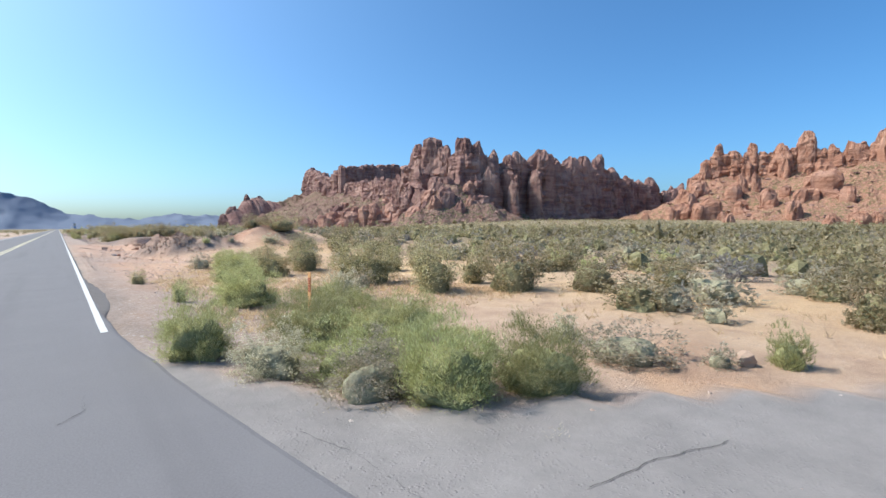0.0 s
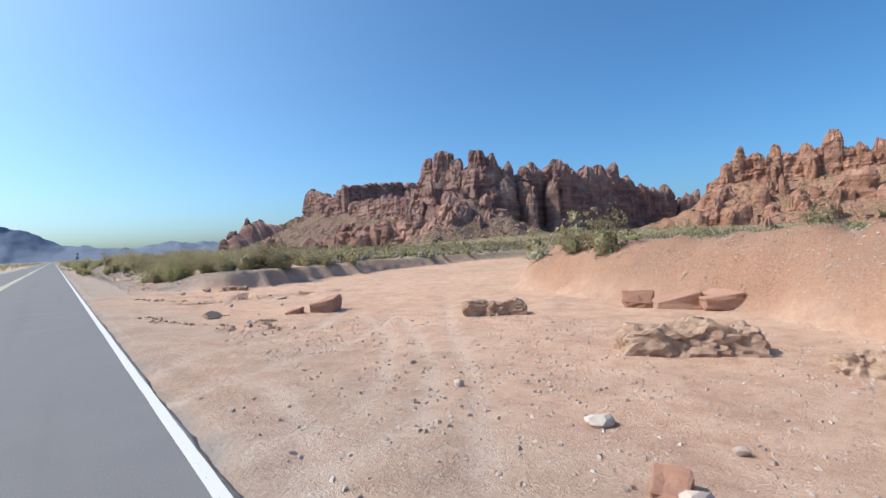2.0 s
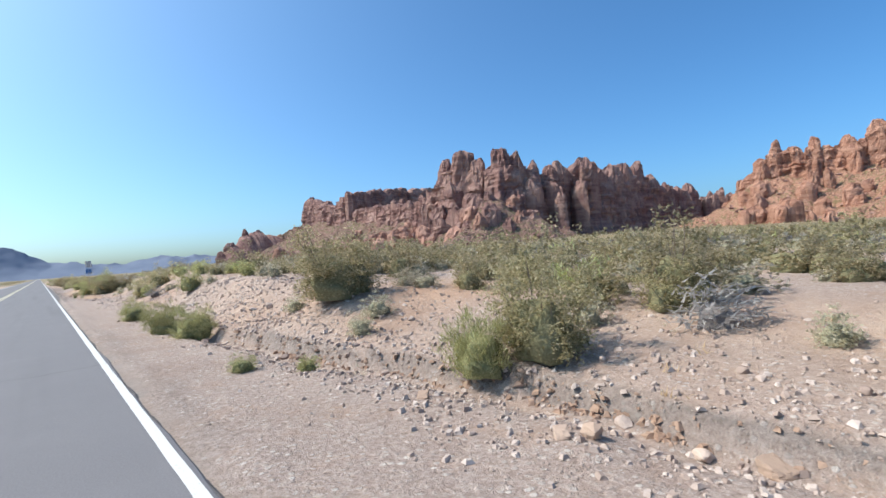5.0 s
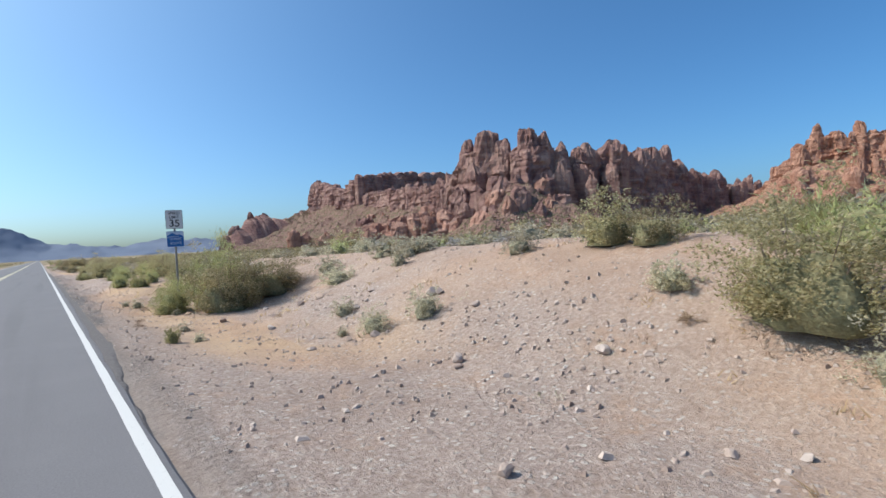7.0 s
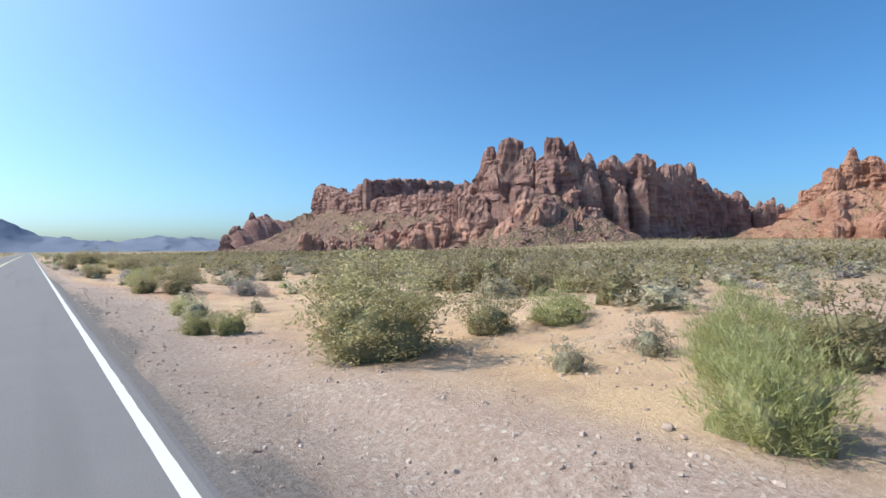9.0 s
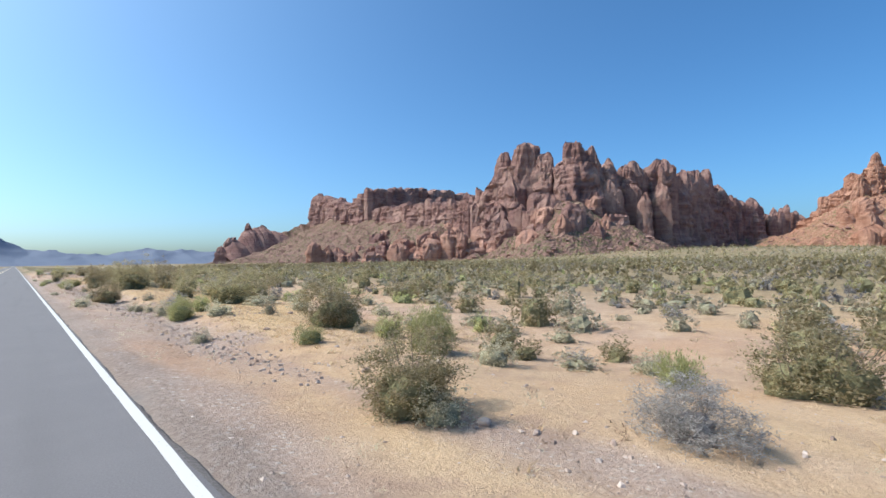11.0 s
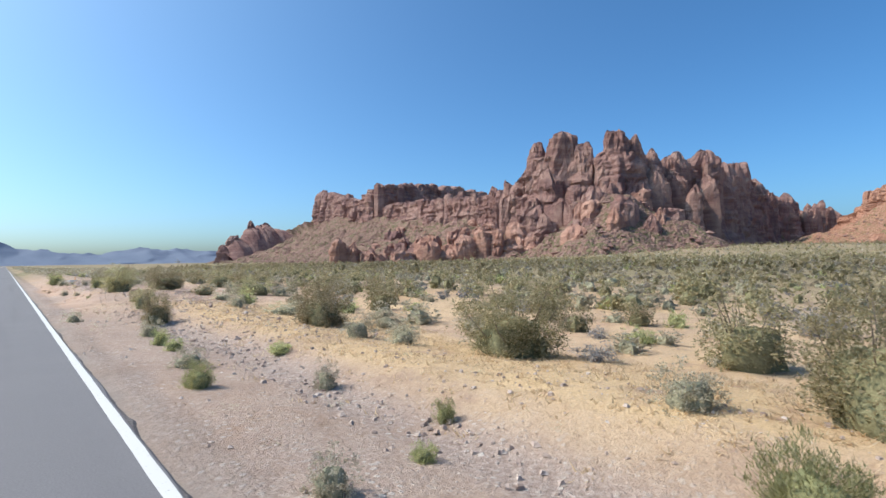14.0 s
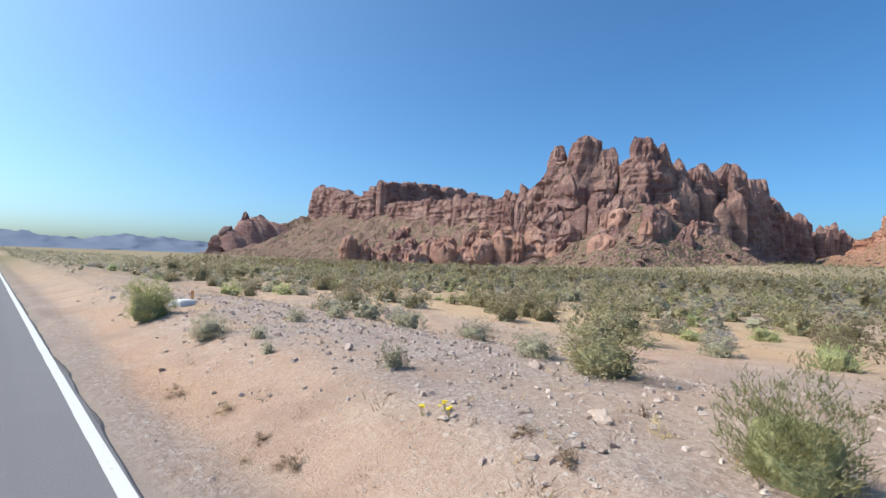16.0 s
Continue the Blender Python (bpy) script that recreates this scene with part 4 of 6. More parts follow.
def shrub_form(kind, seed, leaves, coarse=1.0, ring=14):
    """Leaves and stems of a shrub one metre wide and one metre high: sprays of leaves on a lobed, gappy crown."""
    r = np.random.default_rng(seed)
    nc = {"creosote": 170, "broom": 190, "sage": 130, "bursage": 120, "grass": 14, "tuft": 16}[kind]
    nc = max(6, min(nc, leaves // 6))
    az, el = r.uniform(0, 2 * pi, nc), np.arcsin(r.uniform(0.02, 1, nc))
    lob = 1 + 0.16 * np.sin(2 * az + seed) + 0.12 * np.sin(5 * az + 2.3 * seed) + 0.10 * np.sin(4 * el + 3 * az + seed)
    rad = (0.30 + 0.70 * r.random(nc) ** 0.42) * lob
    out_ = np.cos(el) ** (0.6 if kind == "creosote" else 0.8) * rad * 0.47
    up = np.sin(el) * rad * 0.86
    if kind == "creosote":  # narrower at the ground, ragged above
        up = 0.06 + up * (0.90 + 0.22 * r.random(nc))
        out_ = out_ * (0.74 + 0.46 * np.clip(up, 0, 0.7))
    elif kind == "broom":
        out_ = out_ * (0.82 + 0.25 * np.clip(up, 0, 0.7))
        up = 0.05 + 0.95 * up
    elif kind in ("sage", "bursage"):
        up = 0.04 + 0.92 * up
    cen = np.stack([np.cos(az) * out_, np.sin(az) * out_, up], -1)
    # solid lump for the dense twigs, its dark colour standing for inner shade
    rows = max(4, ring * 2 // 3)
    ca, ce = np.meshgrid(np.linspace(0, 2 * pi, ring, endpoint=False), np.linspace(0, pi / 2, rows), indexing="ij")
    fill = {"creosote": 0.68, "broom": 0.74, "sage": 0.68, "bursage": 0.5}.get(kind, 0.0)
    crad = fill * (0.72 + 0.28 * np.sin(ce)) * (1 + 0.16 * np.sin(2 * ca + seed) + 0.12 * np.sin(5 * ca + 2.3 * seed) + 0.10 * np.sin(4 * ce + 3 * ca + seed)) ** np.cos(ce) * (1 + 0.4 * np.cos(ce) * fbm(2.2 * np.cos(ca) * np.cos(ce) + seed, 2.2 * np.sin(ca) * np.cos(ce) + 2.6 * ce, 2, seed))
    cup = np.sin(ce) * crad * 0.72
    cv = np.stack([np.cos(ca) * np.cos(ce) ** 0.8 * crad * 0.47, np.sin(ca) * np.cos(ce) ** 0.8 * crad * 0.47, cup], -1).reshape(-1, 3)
    cq = np.concatenate([np.stack([a_ + np.arange(rows - 1), b_ + np.arange(rows - 1), b_ + np.arange(1, rows), a_ + np.arange(1, rows)], -1) for a_, b_ in ((q * rows, (q + 1) % ring * rows) for q in range(ring))])
    k = 4
    t = np.linspace(0, 1, k)[None, :, None]
    foot = np.stack([np.cos(az), np.sin(az), 0 * az], -1) * (0.07 * r.random(nc))[:, None]
    lines = foot[:, None] * (1 - t) + cen[:, None] * t + r.normal(0, 0.018, (nc, k, 3)) * t * (1 - t) * 3
    lines[:, :, 2] -= 0.12 * (t * (1 - t))[..., 0] * 0.4
    sv, sf = tubes(lines[::6], np.full(len(lines[::6]), 0.008 if kind == "creosote" else 0.005))
    n = leaves
    i = r.integers(0, nc, n)
    puff = {"creosote": 0.07, "broom": 0.07, "sage": 0.065, "bursage": 0.075, "grass": 0.10, "tuft": 0.14}[kind]
    c = cen[i] + r.normal(0, 1, (n, 3)) * puff * np.array([1, 1, 0.8]) * r.uniform(0.35, 1.0, n)[:, None]
    c[:, 2] = np.where(c[:, 2] < 0.01, 0.01 + 0.10 * r.random(n), c[:, 2])
    outw = unit(c - np.array([0, 0, 0.15]))
    side = unit(r.normal(size=(n, 3)))
    if kind in ("broom", "grass"):
        d = unit(outw * 0.55 + side * (0.65 if kind == "broom" else 0.5) + np.array([0, 0, 0.75]))
        long, wide = r.uniform(0.05, 0.10, n), r.uniform(0.006, 0.011, n)
        if kind == "grass":
            long, wide = long * 2.2, wide * 1.5
    elif kind == "tuft":
        d = unit(outw + side * 0.8)
        long, wide = r.uniform(0.12, 0.3, n), r.uniform(0.014, 0.03, n)
    elif kind == "bursage":
        d = unit(outw * 0.6 + side)
        long, wide = r.uniform(0.05, 0.12, n), r.uniform(0.008, 0.016, n)
    elif kind == "creosote":
        d = unit(outw * 0.5 + side + np.array([0, 0, 0.25]))
        long, wide = r.uniform(0.022, 0.05, n), r.uniform(0.013, 0.025, n)
    else:
        d = unit(outw * 0.7 + side + np.array([0, 0, 0.3]))
        long, wide = r.uniform(0.028, 0.06, n), r.uniform(0.014, 0.028, n)
    face = outw * 1.0 + np.array([0, 0, 0.3]) + r.normal(size=(n, 3)) * 1.0
    lv, lf = blades(c, d, unit(np.cross(d, face)), wide * coarse, long * coarse**0.8)
    # settle to one metre by one metre
    wide_now = np.quantile(np.hypot(lv[:, 0], lv[:, 1]), 0.985) * 2
    high_now = np.quantile(lv[:, 2], 0.993)
    for v_ in (lv, sv, cv):
        v_[:, :2] /= wide_now
        v_[:, 2] /= high_now
    return lv, lf, sv, sf, cv, cq


KINDS = {
    "creosote": (CREOSOTE, 3700, "creosote_bush", "airy dark green creosote bush on dry desert soil", "shrub", "creosote bushes"),
    "broom": (BRIGHT, 5600, "green_shrub", "rounded bright green shrub with fine upright twigs", "shrub", "green roadside shrubs"),
    "sage": (SAGE, 2600, "sage_shrub", "low pale grey-green desert shrub on sandy soil", "shrub", "pale sage shrubs"),
    "bursage": (GREY, 2600, "bursage_shrub", "leafless grey twiggy bursage shrub", "shrub", "grey twiggy shrubs"),
    "grass": (STRAW, 420, "grass_tuft", "dry straw-coloured grass tuft beside the road", "grass tuft", "dry grass tufts"),
    "tuft": (DEAD, 420, "dead_tuft", "flattened dead brown plant on gravelly soil", "dead plant", "dead brown plants"),
}
masters, used = {}, {}


def plant(kind, spots, forms=3):
    """Shrubs of one kind at x, y, width, height."""
    material, leaves, name, label, category, group = KINDS[kind]
    for x, y, wide, high in spots:
        n = used[kind] = used.get(kind, -1) + 1
        turn, z = 2.4 * n, float(land(x, y)) - 0.02
        m = Matrix.LocRotScale((x, y, z), Euler((0, 0, turn)), (wide, wide, high))
        span = wide / max(x, 2.5)
        tier = 0 if span > 0.27 else 1 if span > 0.12 else 2
        form = (n % forms, tier)
        if (kind, form) not in masters:
            lv, lf, sv, sf, cv, cq = shrub_form(kind, 31 * form[0] + len(kind) * 7, int(leaves * (3.0, 0.8, 0.36)[tier]), (0.82 if kind == "creosote" else 0.66, 1.22, 2.1)[tier], (22, 14, 10)[tier])
            masters[kind, form] = [("foliage", mesh_of("foliage", lv, lf, [material])), ("branching", mesh_of("branching", sv, sf, [STEM]))]
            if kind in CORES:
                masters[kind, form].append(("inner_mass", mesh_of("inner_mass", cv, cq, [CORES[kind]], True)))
        thing = tagged(new(name), label, category, group)
        thing.matrix_world = m
        for pname, me_ in masters[kind, form]:
            part(pname, me_, thing)


plant("creosote", [(10.5, -2.1, 1.12, 1.12), (22.8, 0.9, 2.2, 1.4), (13.8, 2.7, 1.67, 0.91), (11.1, 3.5, 1.67, 1.12), (9.7, 5, 2.11, 1.55), (8, 6.2, 1.68, 1.54), (10.1, 7, 1.02, 1.11), (7.5, 8.9, 2.24, 1.44), (12.5, 9.2, 1.23, 1.11), (10.9, 10.5, 1.91, 1.55), (10.3, 12, 1.31, 1.05), (8.9, 12.7, 1.4, 0.89), (6, 12.8, 1.78, 1.16), (7.7, 14, 1.79, 1.41), (13.1, 16.6, 0.79, 0.79), (7.3, 17.7, 1.29, 0.65), (15.3, 21, 2.44, 1.63), (13.9, 23.6, 1.95, 1.07), (12.4, 25.5, 2.2, 1.1), (15.4, 26.7, 2.41, 1.54), (12.8, 30.4, 3.34, 1.38), (11, 31.2, 1.73, 1.08)])
plant("creosote", [(7.6, 63.8, 2.54, 1.35), (5.3, 66.4, 2.13, 1.24), (6.7, 69.7, 1.17, 1.11), (7.4, 70.9, 1.47, 0.96), (6.7, 72.1, 1.42, 0.79), (6.7, 73.4, 1.35, 0.81), (6.2, 78.2, 1.54, 1.02), (7.5, 91, 1.23, 0.82), (7.4, 95.4, 1.08, 0.81), (5.2, 97.4, 2.33, 1.6), (7.7, 100.9, 1.53, 0.84), (7.9, 102.5, 2.21, 1.11)])
plant("creosote", [(7.4, 106.4, 1.32, 0.66), (5.7, 139.4, 2.63, 1.31), (5.8, 143.3, 0.74, 0.65), (6.5, 161, 1.2, 1.09), (6.2, 165.9, 1.41, 0.94), (14.3, 166.5, 2.37, 0.95), (14.2, 169.3, 2.35, 1.08), (13.1, 217.4, 2.01, 0.93)])
plant("creosote", [(3.9, 264.9, 0.9, 0.45), (4.5, 266.1, 0.48, 0.39), (6.9, 274.2, 1.99, 1.44), (18.8, 276.7, 1.8, 0.98), (22, 278.6, 2.23, 1.22), (9.2, 288.4, 1.83, 1.28)])
plant("broom", [(7.1, -1.9, 0.49, 0.57), (4.2, -0.5, 1.25, 0.78), (3.3, -0.15, 1.35, 0.86), (3, 1, 1.35, 0.78), (4.3, 2.5, 1.84, 0.73), (3.1, 2.8, 1.29, 0.79), (1.7, 2.9, 1.13, 0.92), (4, 4, 1.55, 0.79), (4.9, 6, 0.67, 0.55), (3.55, 7.25, 1.78, 1.08), (2.5, 8.7, 0.44, 0.53), (4.8, 11.3, 0.78, 0.69), (4.3, 12.1, 0.73, 0.68), (5.8, 16.35, 1.9, 0.85), (6.2, 19.2, 1.27, 0.68), (10.1, 20, 1.44, 0.84)])
plant("broom", [(3.2, 94.7, 0.38, 0.27), (2.1, 134.6, 0.3, 0.33), (4.6, 140.4, 2.22, 2.1), (5.8, 161.8, 1.58, 0.98), (3.2, 174.4, 0.75, 0.52), (4.2, 187.2, 1.61, 0.81), (3.7, 210.3, 1.06, 0.74), (4.5, 211, 0.69, 0.54)])
plant("broom", [(2.7, 246.1, 0.29, 0.21), (3.5, 246.7, 0.27, 0.27)])
plant("sage", [(6.4, -1.4, 0.46, 0.29), (5.9, -0.5, 1.53, 0.52), (14.1, -0.2, 1.42, 0.71), (2.7, 0.3, 1.16, 0.69), (6.1, 0.6, 0.56, 0.48), (2.2, 1.6, 1.1, 0.66), (10.8, 2.1, 1.26, 0.5), (5.6, 6.7, 1.29, 0.79), (6.7, 7.7, 0.75, 0.61), (5, 18.4, 1.25, 0.75), (6.9, 18.6, 0.94, 0.51), (11.1, 27.8, 1.72, 0.69), (7.4, 94.2, 0.81, 0.32), (5.1, 95.6, 0.79, 0.49)])
plant("sage", [(6.8, 96.3, 0.94, 0.42), (7.1, 97.4, 0.95, 0.48), (4.7, 98.6, 0.7, 0.44), (5.3, 131, 0.66, 0.57), (4.7, 131.7, 0.69, 0.51), (4.4, 132.3, 0.3, 0.2), (5, 133.3, 0.69, 0.38), (2.5, 134.4, 0.27, 0.22), (2.6, 136.1, 0.38, 0.23), (6.5, 136.4, 1.26, 0.63), (3.1, 139.5, 0.28, 0.22), (2.6, 142.6, 0.45, 0.38), (2.4, 143.6, 0.32, 0.25), (4.4, 145.2, 1.29, 0.77)])
plant("sage", [(6.2, 163, 0.78, 0.57), (7.5, 167.1, 1.04, 0.52), (42.6, 170.5, 3.99, 2), (18.1, 176.1, 2.17, 1.09), (4.1, 177.5, 0.47, 0.36), (7.7, 177.7, 0.64, 0.43), (5.9, 208.8, 0.54, 0.54), (4.5, 209.2, 1, 0.5), (10.5, 209.4, 0.99, 0.5), (10.6, 211.8, 1.01, 0.46), (8.5, 212.2, 1.17, 0.59), (3.6, 212.3, 0.57, 0.57), (12.1, 212.8, 0.99, 0.56)])
plant("sage", [(3.3, 215.7, 0.59, 0.34), (2.8, 241.3, 1.17, 0.64)])
plant("sage", [(1.7, 245.9, 0.43, 0.37), (3.4, 249.1, 0.47, 0.47), (6, 250.7, 0.89, 0.5), (2.2, 251.4, 0.67, 0.4), (5.7, 251.9, 0.84, 0.6), (5.8, 259.6, 0.84, 0.59), (9.6, 263.4, 1.11, 0.66), (7.3, 265.7, 1.22, 0.44), (2.2, 273, 0.41, 0.34), (11.6, 277.9, 0.94, 0.59)])
plant("sage", [(16.1, 280.6, 1.23, 0.61), (2.9, 280.7, 0.22, 0.22), (3.2, 281.7, 0.3, 0.25), (6.9, 282.7, 0.96, 0.6), (4.5, 283.1, 0.53, 0.32), (5.7, 283.6, 0.59, 0.36)])
plant("bursage", [(16.1, 2, 1.63, 0.81), (14.5, 245.3, 1.76, 0.78)])
plant("creosote", [(9.3, 61.9, 2.4, 1.7), (10.6, 61.2, 2.6, 1.8)])
plant("grass", [(4.7, 135.7, 0.3, 0.2), (3.1, 146.4, 0.25, 0.33)])
plant("tuft", [(4.4, 135.4, 0.27, 0.14), (2, 137.6, 0.33, 0.21), (2.7, 141.6, 0.34, 0.17), (4, 176.1, 0.23, 0.12), (3.9, 176.7, 0.25, 0.12), (4.3, 276.3, 0.19, 0.12), (1.9, 278.5, 0.28, 0.1)])
gap = np.random.default_rng(33)
for kind, count, wide, tall in (("broom", 7, 1.0, 0.75), ("sage", 12, 0.8, 0.6), ("creosote", 5, 1.7, 0.7), ("bursage", 2, 1.1, 0.5), ("tuft", 5, 0.5, 0.4)):
    for y0, y1, x0 in ((107, 131, 4.6), (186, 207, 3.0)):
        plant(kind, [(x0 + 5.5 * gap.random(), gap.uniform(y0, y1), q, q * tall) for q in gap.uniform(0.6, 1.25, count) * wide])
plant("creosote", [(8.3, 228.4, 1.9, 1.5), (13.5, 148.5, 2.2, 1.5), (15, 154, 2.4, 1.6)])
plant("sage", [(10.4, 141.5, 1, 0.6), (11.2, 143.2, 1.2, 0.7), (11.6, 145.6, 0.9, 0.55), (12, 147.3, 1.3, 0.8), (11.4, 149.4, 1.1, 0.65), (12.6, 151.8, 1.2, 0.7), (12.2, 154.6, 1, 0.6), (11, 139.4, 1, 0.55), (10.6, 137.6, 0.9, 0.5), (13, 157.5, 1.3, 0.75)])
plant("broom", [(3.15, 140.1, 1.3, 0.95), (7.2, 27.4, 0.5, 0.35)])
plant("sage", [(6.9, 28.9, 0.6, 0.4), (7.6, 28.3, 0.8, 0.5), (8.2, 28.7, 0.9, 0.5), (7.3, 29.4, 0.6, 0.4), (8.7, 27.7, 0.7, 0.45)])
plant("creosote", [(3.6, 182.6, 1.4, 1), (2.2, 13.3, 0.6, 0.5)])
plant("sage", [(4.8, 244.7, 0.75, 0.5), (5.56, 72.25, 0.77, 0.5), (5.7, 80.6, 0.85, 0.5)])
plant("creosote", [(9.5, 69.9, 2.5, 1.8), (8.2, 73.1, 2.2, 1.4), (6.0, 76.95, 2.6, 1.4)])
plant("tuft", [(3.78, 267.45, 0.22, 0.09), (2.77, 268.98, 0.25, 0.12), (2.34, 269.86, 0.18, 0.08), (1.47, 269.94, 0.19, 0.09), (2.6, 269.98, 0.29, 0.12), (2.95, 276.18, 0.29, 0.11), (3.07, 276.63, 0.33, 0.09), (2.96, 277.04, 0.18, 0.06), (1.91, 277.95, 0.39, 0.11), (1.68, 278.3, 0.18, 0.06), (1.94, 279.45, 0.34, 0.13), (1.76, 280.53, 0.38, 0.16)])
plant("creosote", [(7.55, 60.81, 1.80, 1.18), (5.90, 64.90, 2.20, 1.80), (6.10, 82.00, 2.20, 2.05), (5.80, 86.30, 2.90, 2.00), (4.95, 91.50, 1.75, 1.45), (8.00, 91.10, 1.90, 1.50), (4.21, 138.72, 2.20, 1.70), (5.12, 148.89, 1.60, 1.20), (5.87, 156.69, 2.50, 1.48), (3.90, 165.90, 2.65, 1.65), (6.06, 170.90, 1.46, 0.85), (8.39, 174.16, 2.90, 1.42), (4.57, 181.42, 1.78, 1.06), (9.83, 215.05, 1.05, 0.50), (7.28, 216.87, 2.40, 1.50), (10.07, 220.85, 1.92, 1.47), (3.16, 221.47, 1.70, 1.15), (6.83, 222.73, 1.60, 1.14), (4.99, 226.63, 2.50, 1.80), (5.93, 232.82, 2.00, 1.60), (4.02, 233.94, 1.75, 1.50), (8.52, 236.43, 2.22, 2.23)])
plant("creosote", [(5.50, 243.40, 1.60, 1.40), (9.56, 245.57, 2.00, 1.53), (7.04, 248.72, 2.20, 1.60), (6.39, 254.87, 2.00, 1.30), (3.10, 258.04, 0.95, 0.98), (3.45, 261.64, 0.84, 0.90), (9.91, 268.58, 2.27, 1.11), (3.95, 270.00, 1.75, 1.30), (5.51, 277.34, 1.30, 0.81), (11.72, 280.27, 2.13, 1.45)])
plant("broom", [(5.45, 63.35, 1.60, 1.30), (6.30, 74.80, 1.75, 1.00), (4.30, 91.97, 1.08, 0.81), (2.48, 95.53, 0.50, 0.32), (2.95, 100.77, 1.13, 0.86), (2.56, 102.43, 1.07, 0.86), (2.60, 107.80, 1.20, 0.85), (4.71, 142.06, 2.10, 1.50), (4.70, 144.70, 1.90, 0.90), (3.60, 149.52, 1.00, 0.72), (2.99, 150.42, 0.95, 0.65), (4.47, 151.93, 0.77, 0.68), (3.50, 158.60, 0.80, 0.70), (4.17, 159.58, 1.00, 0.75), (4.16, 161.07, 1.10, 0.80), (7.18, 165.11, 1.50, 0.71), (3.20, 170.36, 0.85, 0.55), (2.70, 170.83, 0.75, 0.50), (3.94, 211.71, 0.55, 0.26), (2.78, 239.15, 1.05, 0.72)])
plant("broom", [(3.70, 243.55, 0.80, 0.60), (1.55, 243.90, 0.45, 0.40), (1.91, 249.87, 0.52, 0.38), (3.86, 251.71, 0.52, 0.23), (2.42, 253.23, 0.39, 0.32), (2.36, 254.09, 0.35, 0.38), (2.66, 268.46, 0.18, 0.09), (3.75, 275.15, 0.84, 0.74), (2.64, 285.75, 1.04, 0.88)])
plant("sage", [(4.84, 69.75, 1.35, 0.77), (5.47, 71.93, 0.73, 0.56), (5.80, 76.16, 1.14, 0.58), (5.61, 80.02, 0.61, 0.50), (5.06, 80.33, 0.66, 0.43), (6.73, 88.83, 0.62, 0.44), (4.48, 95.20, 0.61, 0.47), (4.17, 143.49, 0.83, 0.46), (4.20, 144.15, 0.66, 0.45), (7.15, 144.68, 0.78, 0.59), (5.73, 148.30, 0.83, 0.74), (4.94, 154.51, 0.58, 0.41), (6.99, 154.53, 0.89, 0.62), (4.93, 163.32, 0.67, 0.41), (6.39, 169.49, 0.67, 0.54), (6.56, 170.30, 0.58, 0.36), (4.85, 173.52, 0.56, 0.45), (3.35, 173.53, 0.87, 0.67), (4.11, 178.30, 0.59, 0.38), (3.56, 214.01, 0.53, 0.36), (7.77, 214.80, 1.48, 0.55), (3.36, 214.81, 0.51, 0.39)])
plant("sage", [(1.85, 217.40, 0.82, 0.46), (4.53, 219.51, 0.74, 0.38), (8.85, 223.03, 0.95, 0.54), (2.77, 224.31, 0.58, 0.44), (1.55, 228.05, 0.55, 0.23), (3.33, 232.96, 0.63, 0.44), (2.70, 237.26, 0.77, 0.60), (8.00, 238.90, 1.65, 0.69), (5.59, 239.96, 1.13, 0.44), (10.17, 252.67, 1.43, 0.68), (7.99, 254.09, 1.36, 0.55), (2.52, 255.82, 0.67, 0.47), (7.00, 258.50, 1.57, 0.49), (1.45, 260.04, 0.55, 0.37), (9.37, 269.72, 1.80, 0.71), (2.52, 270.99, 0.34, 0.20), (5.74, 278.43, 0.78, 0.40), (3.57, 278.88, 0.39, 0.38), (7.56, 281.27, 1.05, 0.50), (2.80, 282.68, 0.82, 0.46)])
plant("bursage", [(6.50, 146.00, 1.75, 1.10), (4.81, 153.76, 0.74, 0.44), (6.17, 178.31, 1.73, 0.70), (4.43, 213.95, 1.11, 0.56), (10.82, 220.14, 0.86, 0.93)])
plant("grass", [(4.18, 152.82, 0.35, 0.22), (4.13, 212.28, 0.63, 0.35), (1.72, 215.81, 0.30, 0.24), (4.74, 220.37, 0.40, 0.31), (2.47, 271.77, 0.44, 0.38), (3.89, 275.99, 0.26, 0.18)])


# ---------------------------------------------------------------- scrub further out, too many to count


def scatter_scrub(name, spots, kind, n, coarse, material, label, seed, ring=0):
    """One joined mesh of many rough shrubs; spots: x, y, width, height."""
    r = np.random.default_rng(seed)
    made_ = [shrub_form(kind, seed + q, n, coarse, max(ring, 6)) for q in range(8)]
    forms = np.stack([m_[0] for m_ in made_])
    inner = 0
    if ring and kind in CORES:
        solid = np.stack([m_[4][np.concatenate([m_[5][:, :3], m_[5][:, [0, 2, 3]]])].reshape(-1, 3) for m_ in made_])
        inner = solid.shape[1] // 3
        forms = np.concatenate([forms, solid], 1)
    m_ = len(spots)
    f = forms[np.arange(m_) % 8]
    a = r.uniform(0, 2 * pi, m_)
    ca, sa = np.cos(a)[:, None], np.sin(a)[:, None]
    x, y, w_, h_ = (spots[:, q][:, None] for q in range(4))
    v = np.stack([x + w_ * (f[..., 0] * ca - f[..., 1] * sa), y + w_ * (f[..., 0] * sa + f[..., 1] * ca), h_ * np.maximum(f[..., 2], 0) + land(spots[:, 0], spots[:, 1])[:, None] - 0.03], -1).reshape(-1, 3)
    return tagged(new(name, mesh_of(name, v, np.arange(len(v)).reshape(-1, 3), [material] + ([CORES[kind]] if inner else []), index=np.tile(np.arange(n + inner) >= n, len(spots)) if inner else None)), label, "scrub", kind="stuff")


taken = np.array([o.matrix_world.translation[:2] for o in scene.objects if o.get("category") == "shrub"])
rs = np.random.default_rng(12)


